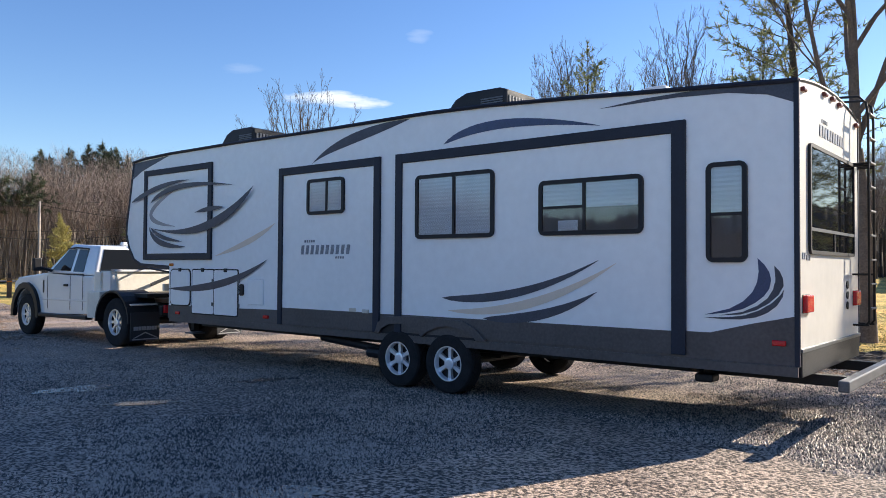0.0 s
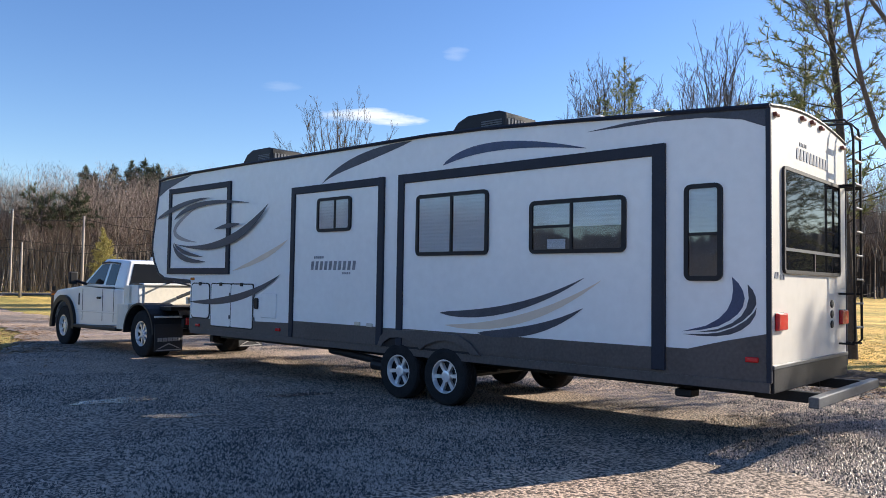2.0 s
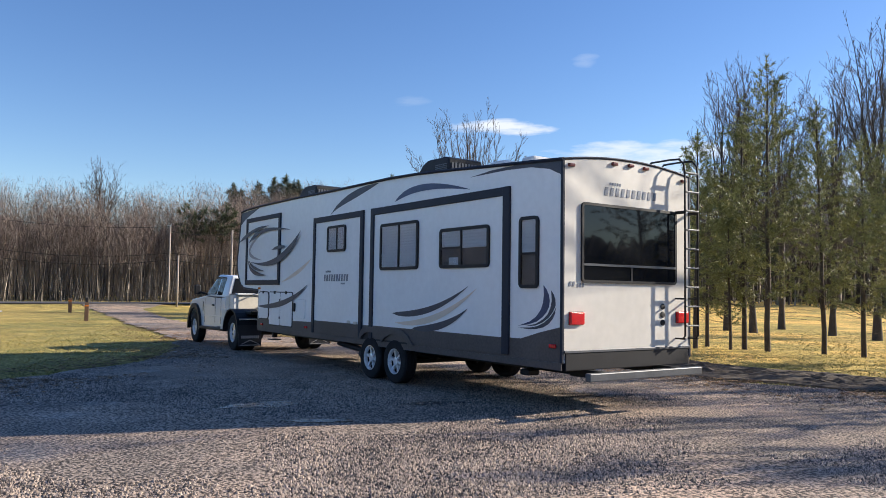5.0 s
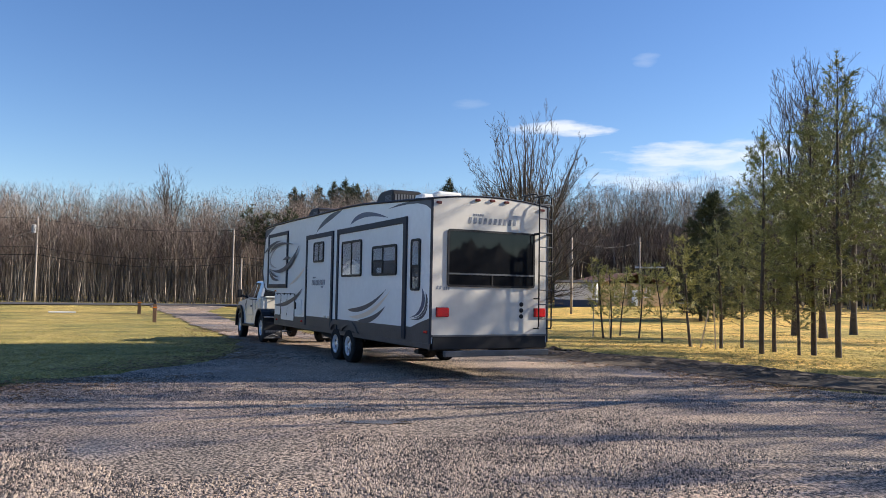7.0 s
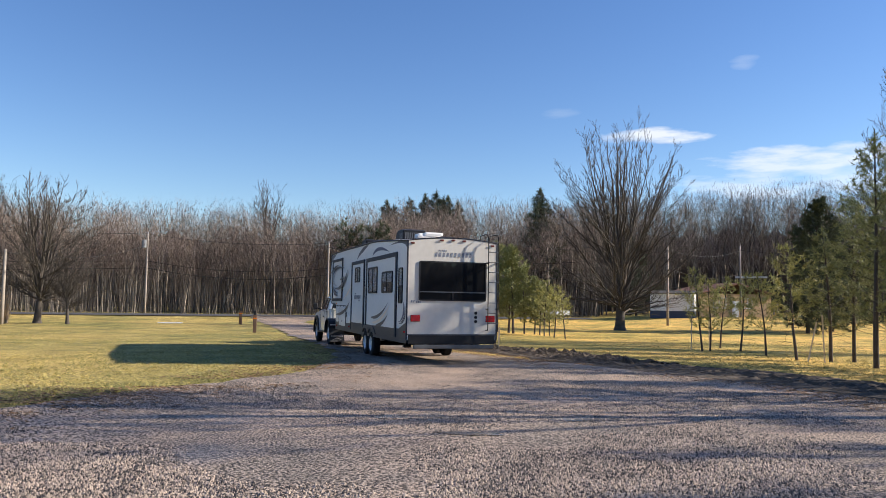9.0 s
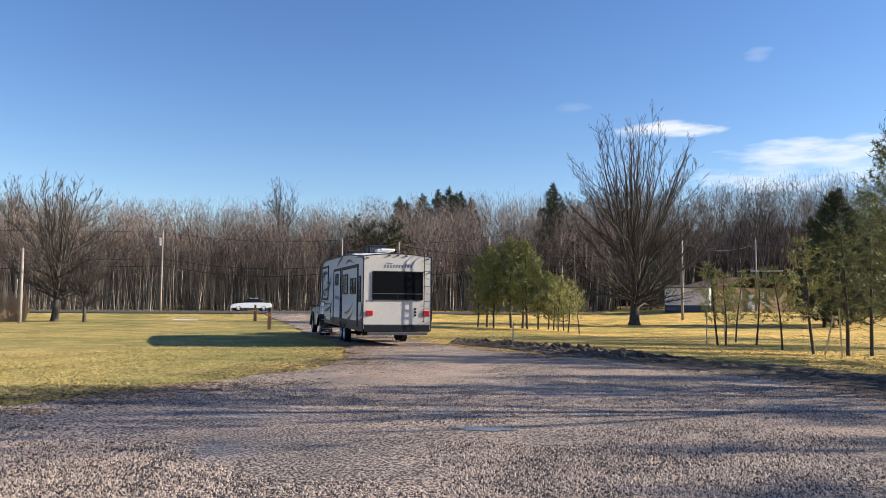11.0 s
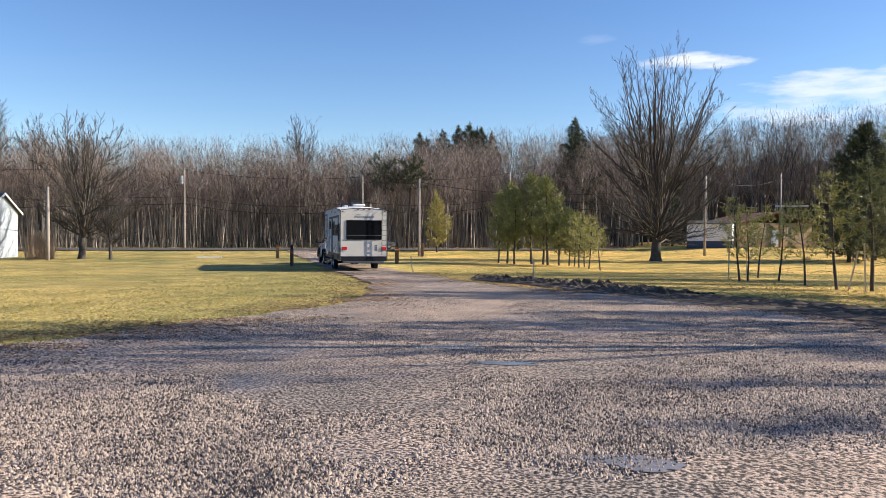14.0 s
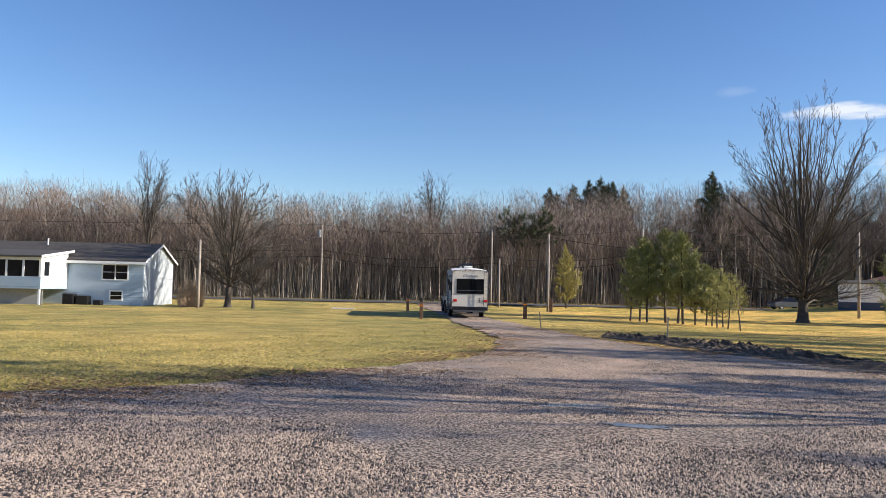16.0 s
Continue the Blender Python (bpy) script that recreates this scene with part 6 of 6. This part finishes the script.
    for az, r, sc, turn in ((-3.4, 74, 0.85, 70), (9.4, 108, 1.0, 200)):
        x, y, _ = polar(az, r)
        again(fir, x, y, turn, sc)
    flat = pine("hemlock_tree", 50, 11.0, 0.17, base=0.70, reach=2.3, whorl=0.5, density=0.6, tuft=0.5, needle="spruce", label="flat-topped dark hemlock at the wood's edge", upsweep=0.0, cone=0.35, inner=0.15)
    x, y, _ = polar(30.4, 99)
    put(flat, x, y)
    x, y, _ = polar(28.8, 99)
    again(flat, x, y, 120, 1.0)


# ---- poles, wires, posts ----
def build_poles():
    def pole(az, r, top, rad=0.13, material="pole", label="weathered wooden utility pole by the road", arm=True, tin=False):
        x, y, z = polar(az, r)
        body = new("utility_pole", None)
        bm = bmesh.new()
        add_lathe(bm, [(-0.3, rad), (2.0, rad * 0.95), (top - z, rad * 0.7)], 10, axis=2)
        part("shaft", bm, material, body, smooth=True)
        if arm:
            part("insulator", tube([(0, 0, top - z), (0, 0, top - z + 0.22)], 0.05, 8), "grey_block", body)
            part("bracket", box((-0.3, -0.04, top - z - 0.7), (0.3, 0.04, top - z - 0.62)), "pole", body)
        if tin:
            bm = bmesh.new()
            add_lathe(bm, [(top - z - 1.6, 0.24), (top - z - 0.75, 0.24), (top - z - 0.70, 0.1)], 14, (-0.36, -0.1, 0), axis=2)
            part("transformer", bm, "grey_block", body, "grey transformer can")
        body.matrix_basis = pose(x, y, z, 0, 0, 45)
        tagged(body, label, "utility pole")
        return Vector((x, y, top))
    tops = {"L": pole(53.56, 64, 5.1, arm=False), "A": pole(44.9, 93.5, 9.1, tin=True), "B": pole(32.2, 95, 8.9), "R": pole(21.15, 101, 10.0), "S": pole(31.6, 82, 5.0, 0.12, arm=False),
            "C": pole(27.95, 75, 7.25, 0.13, arm=False), "D": pole(7.2, 78, 7.6), "E": pole(2.3, 104, 9.6)}
    x, y, z = polar(27.72, 74.6)
    bm = bmesh.new()
    add_box(bm, (-0.16, -0.16, -0.1), (0.16, 0.16, 1.25), 0.03)
    p = part("gate_post", bm, "post")
    p.matrix_basis = pose(x, y, z, 0, 0, 30)
    tagged(p, "brown wooden gate post at the foot of a pole", "post")

    def cable(a, b, sag, r=0.022):
        a, b = Vector(a), Vector(b)
        pts = [a.lerp(b, k / 24) - Vector((0, 0, sag * 4 * (k / 24) * (1 - k / 24))) for k in range(25)]
        tagged(part("overhead_cable", tube(pts, r, 4), "wire"), "black overhead cable slung between poles", "cable")
    w = Vector((0, 0, 1))
    left = Vector(road_point(-150, 95, 9.0))
    right = Vector(road_point(140, 96, 10.5))
    for drop, sag, r in ((0.0, 0.6, 0.02), (3.1, 0.8, 0.03), (3.9, 0.9, 0.04)):
        cable(left - w * drop, tops["A"] - w * drop, sag * 2, r)
        cable(tops["A"] - w * drop, tops["B"] - w * drop, sag, r)
        cable(tops["B"] - w * drop, tops["R"] - w * drop, sag, r)
        cable(tops["R"] - w * drop, right - w * drop, sag * 2, r)
    cable(tops["A"] - w * 1.2, tops["L"] - w * 0.2, 0.9, 0.025)
    cable(tops["C"] - w * 0.3, tops["B"] - w * 0.5, 0.3)
    cable(tops["C"] - w * 0.3, tops["D"] - w * 0.3, 1.4)
    cable(tops["D"] - w * 0.2, tops["E"] - w * 0.5, 0.8)
    cable(tops["E"] - w * 0.5, Vector(polar(-14, 95)) + w * 8, 1.0)
    cable(tops["D"] - w * 2.0, tops["E"] - w * 3.5, 0.8)

    def post(az, r, h, label, w=0.11, cap=True):
        x, y, z = polar(az, r)
        body = new("gate_post", None)
        part("shaft", box((-w, -w, -0.2), (w, w, h), 0.02), "post", body)
        if cap:
            part("lamp_cap", box((-w * 0.7, -w * 0.7, h), (w * 0.7, w * 0.7, h + 0.28), 0.03), "black", body, "black lantern cap")
            part("post_band", box((-w - 0.01, -w - 0.01, h * 0.78), (w + 0.01, w + 0.01, h * 0.84)), "amber", body, "orange reflector band")
        body.matrix_basis = pose(x, y, z, 0, 0, az)
        tagged(body, label, "post", "drive posts")
    post(37.38, 48.9, 1.05, "brown wooden drive post with a dark lantern cap")
    post(29.62, 54.8, 1.2, "brown wooden drive post with a dark lantern cap", 0.14)
    post(38.4, 67.5, 1.1, "brown wooden drive post near the road", 0.13)

    def stake(az, r, h, lean):
        x, y, z = polar(az, r)
        s = part("marker_stake", prism([(-0.025, -0.15), (0.025, -0.15), (0.025, h), (0, h + 0.03), (-0.025, h)], 1, -0.018, 0.018), "stake")
        s.matrix_basis = pose(x, y, z, 0, lean, az)
        tagged(s, "thin pale wooden marker stake in the verge", "stake")
    for az, r, h, lean in ((19.4, 28.2, 0.85, 2), (28.44, 39.5, 0.8, -6), (-1.9, 28.4, 1.3, 12), (-2.9, 28.0, 1.5, -2), (4.4, 38.5, 1.6, 0), (5.6, 35, 1.5, 1)):
        stake(az, r, h, lean)
    x, y, z = polar(43.2, 69)
    b = part("white_plank", box((-1.0, -0.15, 0), (1.0, 0.15, 0.10), 0.02), "siding_white")
    b.matrix_basis = pose(x, y, z - 0.02, 0, 0, 40)
    tagged(b, "white plank lying in the grass", "plank")
    # dry reeds by the house
    rng = np.random.default_rng(3)
    whips = []
    for _ in range(700):
        az, r = rng.uniform(53.2, 54.9), rng.uniform(67, 69)
        x, y, z = polar(az, r)
        h = rng.uniform(0.7, 2.3)
        whips.append((Vector((x, y, z - 0.05)), Vector((x + rng.normal() * 0.2, y + rng.normal() * 0.2, z + h)), 0.012, 0.005))
    V, F = limbs_mesh(whips, 3, 0)
    tagged(new("dry_reeds", mesh_arrays("dry_reeds", V, F, "reed")), "tall tan ornamental grass beside the house", "reeds", kind="stuff")


# ---- houses ----
def sided_wall(name, length, z0, z1, openings, material, parent, at, thick=0.18, board=0.14):
    """A wall of lapped boards along x, each its own piece, with openings left through (x0, z0, x1, z1); its face looks to -y."""
    bm = bmesh.new()
    rows = [z0] + sorted({o[k] for o in openings for k in (1, 3)}) + [z1]
    for a, b in zip(rows, rows[1:]):
        cuts = sorted((o[0], o[2]) for o in openings if o[1] < (a + b) / 2 < o[3])
        x = 0.0
        for c0, c1 in cuts + [(length, length)]:
            if c0 - x > 0.02:
                add_box(bm, (x, 0.004, a), (c0, thick, b))
            x = max(x, c1)
    wall = part(name, bm, material, parent)
    wall.location = at
    z = z0
    while z < z1 - 0.01:
        t = min(z + board, z1)
        cuts = sorted((o[0], o[2]) for o in openings if o[1] < (z + t) / 2 < o[3])
        x = 0.0
        for c0, c1 in cuts + [(length, length)]:
            if c0 - x > 0.02:
                part("board", prism([(-0.022, z), (0.002, z), (0.002, t), (-0.004, t)], 0, x, c0), material, wall)
            x = max(x, c1)
        z = t
    return wall


def house_window(parent, x0, z0, x1, z1, y=-0.03, bars=1):
    w = part("window", ring_frame(x0 - 0.08, z0 - 0.08, x1 + 0.08, z1 + 0.08, 0.01, 0.09, 1, y - 0.02, y + 0.12), "siding_white", parent, "white-framed window")
    part("pane", box((x0, y + 0.07, z0), (x1, y + 0.085, z1)), "dark_glass", w)
    for k in range(1, bars + 1):
        xm = x0 + (x1 - x0) * k / (bars + 1)
        part("mullion", box((xm - 0.04, y, z0), (xm + 0.04, y + 0.06, z1)), "siding_white", w)
    part("meeting_rail", box((x0, y + 0.02, (z0 + z1) / 2 - 0.02), (x1, y + 0.06, (z0 + z1) / 2 + 0.02)), "siding_white", w)
    return w


def build_house():
    """Raised ranch with a glazed porch. Local x runs along the front to its right end at 0, y goes back."""
    h = new("house", None)
    tagged(h, "pale blue raised ranch house with white gable and glazed porch", "house")
    L, D, E, R = 17.0, 6.6, 3.75, 5.2
    front = sided_wall("front_wall", L, 0, E, [(L - 3.45, 2.15, L - 1.35, 3.35), (L - 2.75, 0.45, L - 1.75, 1.15)], "siding", h, (-L, 0, 0))
    house_window(h, -3.45, 2.15, -1.35, 3.35)
    house_window(h, -2.75, 0.45, -1.75, 1.15, bars=0)
    part("gable_wall", prism([(0.0, 0), (D, 0), (D, E), (D / 2, R), (0.0, E)], 0, -0.18, 0.02), "siding_sun_dimmed", h, "white gable wall, its siding darkened against the full sun")
    part("gable_wall", prism([(0.0, 0), (D, 0), (D, E), (D / 2, R), (0.0, E)], 0, -L, -L + 0.18), "siding_white", h)
    part("back_wall", box((-L + 0.2, D - 0.18, 0), (-0.2, D, E)), "siding", h)
    bm = bmesh.new()
    s = (R - E) / (D / 2)
    add_prism(bm, [(-0.35, E - 0.35 * s), (D / 2, R), (D + 0.35, E - 0.35 * s), (D + 0.35, E - 0.35 * s + 0.16), (D / 2, R + 0.16), (-0.35, E - 0.35 * s + 0.16)], 0, -L - 0.25, 0.3)
    part("roof", bm, "shingle", h, "dark shingle roof")
    part("fascia", box((-L - 0.25, -0.40, E - 0.32), (0.3, -0.36, E - 0.10)), "siding_white", h, "white fascia")
    bm = bmesh.new()
    add_prism(bm, [(-0.38, E - 0.35 * s - 0.04), (D / 2, R - 0.06), (D + 0.38, E - 0.35 * s - 0.04), (D + 0.38, E - 0.35 * s + 0.14), (D / 2, R + 0.14), (-0.38, E - 0.35 * s + 0.14)], 0, 0.302, 0.33)
    part("bargeboard", bm, "siding_white", h)
    part("vent_pipe", tube([(-9.6, 2.6, 4.7), (-9.6, 2.6, 5.6)], 0.06, 8), "siding_white", h)
    part("roof_light", box((-5.6, 2.2, 4.63), (-4.8, 2.9, 4.8), 0.02), "siding_white", h)
    # porch on stilts
    x0, x1, y0 = -14.6, -6.4, -4.2
    part("porch_floor", box((x0, y0, 1.25), (x1, -0.05, 1.45)), "siding", h)
    apron = sided_wall("porch_apron", x1 - x0, 1.45, 2.2, [], "siding", h, (x0, y0, 0), 0.12)
    for k in range(7):
        x = x0 + (x1 - x0 - 0.16) * k / 6
        part("porch_post", box((x, y0, 2.2), (x + 0.16, y0 + 0.14, 3.55)), "siding_white", h)
        if k < 6:
            part("porch_pane", box((x + 0.16, y0 + 0.05, 2.22), (x + (x1 - x0 - 0.16) / 6, y0 + 0.07, 3.5)), "dark_glass", h, "dark porch glass")
    part("porch_beam", box((x0, y0, 3.5), (x1, y0 + 0.14, 3.75)), "siding_white", h)
    part("porch_side", prism([(y0 + 0.15, 1.45), (-0.05, 1.45), (-0.05, 4.25), (y0 + 0.15, 3.72)], 0, x1 - 0.14, x1), "siding_white", h, "white porch side wall")
    part("porch_pane", box((x1 + 0.002, y0 + 0.5, 2.3), (x1 + 0.03, y0 + 1.2, 3.4)), "dark_glass", h)
    part("porch_roof", prism([(y0 - 0.3, 3.72), (0.6, 4.35), (0.6, 4.5), (y0 - 0.3, 3.87)], 0, x0 - 0.2, x1 + 0.15), "shingle", h, "dark porch roof")
    part("porch_bargeboard", prism([(y0 - 0.3, 3.70), (0.6, 4.33), (0.6, 4.53), (y0 - 0.3, 3.90)], 0, x1 + 0.152, x1 + 0.19), "siding_white", h)
    for x in (x0 + 0.1, -10.6, x1 - 0.2):
        part("stilt", box((x, y0 + 0.05, 0), (x + 0.14, y0 + 0.19, 1.25)), "siding_white", h)
    part("store_door", box((x0 + 0.4, y0 + 0.9, 0.0), (-10.8, y0 + 0.96, 1.24)), "grey_block", h)
    part("store_door", box((-10.4, y0 + 0.9, 0.0), (x1 - 0.3, y0 + 0.96, 1.24)), "grey_block", h)
    cx, cy, cz = polar(57.25, 68.7)
    h.matrix_basis = pose(cx, cy, cz - 0.03, 0, 0, 35)
    for x, y, sx, sz in ((-4.6, -0.8, 0.5, 0.75), (-5.7, -0.9, 0.45, 0.9), (-3.4, -0.7, 0.3, 0.40)):
        b = part("storage_bin", box((-sx, -0.35, 0), (sx, 0.35, sz), 0.05), "black")
        p = h.matrix_basis @ Vector((x, y, 0.0))
        b.matrix_basis = pose(p.x, p.y, gz(p.x, p.y) - 0.03, 0, 0, 35)
        tagged(b, "dark bin standing against the house wall", "bin")


def build_far_buildings():
    a = new("mobile_home", None)
    tagged(a, "grey-white mobile home with a dark blue base", "mobile home")
    part("base", box((-2.6, 0, 0), (2.6, 3.6, 0.9)), "blue_wall", a, "dark blue base")
    part("wall", box((-2.6, 0.02, 0.9), (2.6, 3.58, 3.0), 0.03), "siding_white", a)
    part("roof", prism([(-0.2, 2.98), (1.8, 3.3), (3.8, 2.98), (3.8, 3.06), (1.8, 3.42), (-0.2, 3.06)], 0, -2.75, 2.75), "shingle", a)
    part("door", box((1.2, -0.03, 0.9), (2.1, 0.03, 2.75)), "siding_white", a, "white door")
    x, y, z = polar(6.9, 97)
    a.matrix_basis = pose(x, y, z - 0.05, 0, 0, 2)
    b = new("bungalow", None)
    tagged(b, "low tan bungalow with a dull red roof beyond the field", "house")
    part("wall", box((-5.5, 0, 0), (5.5, 7, 3.0)), "tan_wall", b)
    part("roof", prism([(-6.1, 2.8), (0, 4.2), (6.1, 2.8), (6.1, 2.98), (0, 4.4), (-6.1, 2.98)], 1, -0.5, 7.4), "red_roof", b, "dull red roof")
    house_window(b, -3.4, 1.2, -1.6, 2.4)
    house_window(b, 1.2, 1.2, 2.4, 2.4)
    part("door", box((-0.6, -0.04, 0), (0.4, 0.02, 2.1)), "siding_white", b)
    x, y, z = polar(2.6, 104)
    b.matrix_basis = pose(x, y, z - 0.05, 0, 0, 42)
    c = new("canopy", None)
    tagged(c, "flat white canopy on thin posts", "canopy")
    part("top", box((-2.2, -1, 5.4), (2.2, 1, 5.6)), "siding_white", c)
    for px in (-2.0, 2.0):
        part("leg", box((px - 0.08, -0.08, 0), (px + 0.08, 0.08, 5.4)), "pole", c)
    x, y, z = polar(1.6, 122)
    c.matrix_basis = pose(x, y, z - 0.05, 0, 0, 2)


# ---- how things move ----
def motions():
    steps = [k * 0.1 for k in range(161)]
    got = [tow_poses(t) for t in steps]
    keys = list(range(0, 161, 5))
    walk(trailer, [(steps[k], got[k][0]) for k in keys])
    walk(truck, [(steps[k], got[k][1]) for k in keys])
    for wheels, r, which in ((trailer_wheels, 0.355, 2), (truck_wheels, 0.455, 3)):
        dist = [0.0]
        for a, b in zip(got, got[1:]):
            dist.append(dist[-1] + math.hypot(b[which][0] - a[which][0], b[which][1] - a[which][1]))
        roll_rows(wheels, r, dist, steps)
    # the two cars on the road: along it from start to end, in their own lanes
    for car, wheels, s0, v, lane, turn in ((car_right, car_right_wheels, -5.8 - 17.6 * 12.5, 17.6, 84.2, -45), (car_left, car_left_wheels, -6.4 + 20.0 * 11.8, -20.0, 87.7, 135)):
        walk(car, [(t, pose(*road_point(s0 + v * t, lane, 0.125), 0, 0, turn)) for t in (0.0, 4.0, 8.0, 12.0, 16.0)])
        fine = [k / 30 for k in range(481)]
        roll_rows(wheels, 0.33, [abs(v) * t for t in fine], fine)


build_ground()
build_lot()
build_road()
build_soil()
build_puddles()
build_woods()
build_trees()
build_poles()
build_house()
build_far_buildings()
trailer, trailer_wheels = build_trailer()
truck, truck_wheels = build_truck()
car_right, car_right_wheels = build_car("silver_paint", "silver saloon car driving on the road")
car_left, car_left_wheels = build_car("white_paint", "pale saloon car driving on the road")
build_stones()
build_grass_tufts()
build_leaves()
motions()
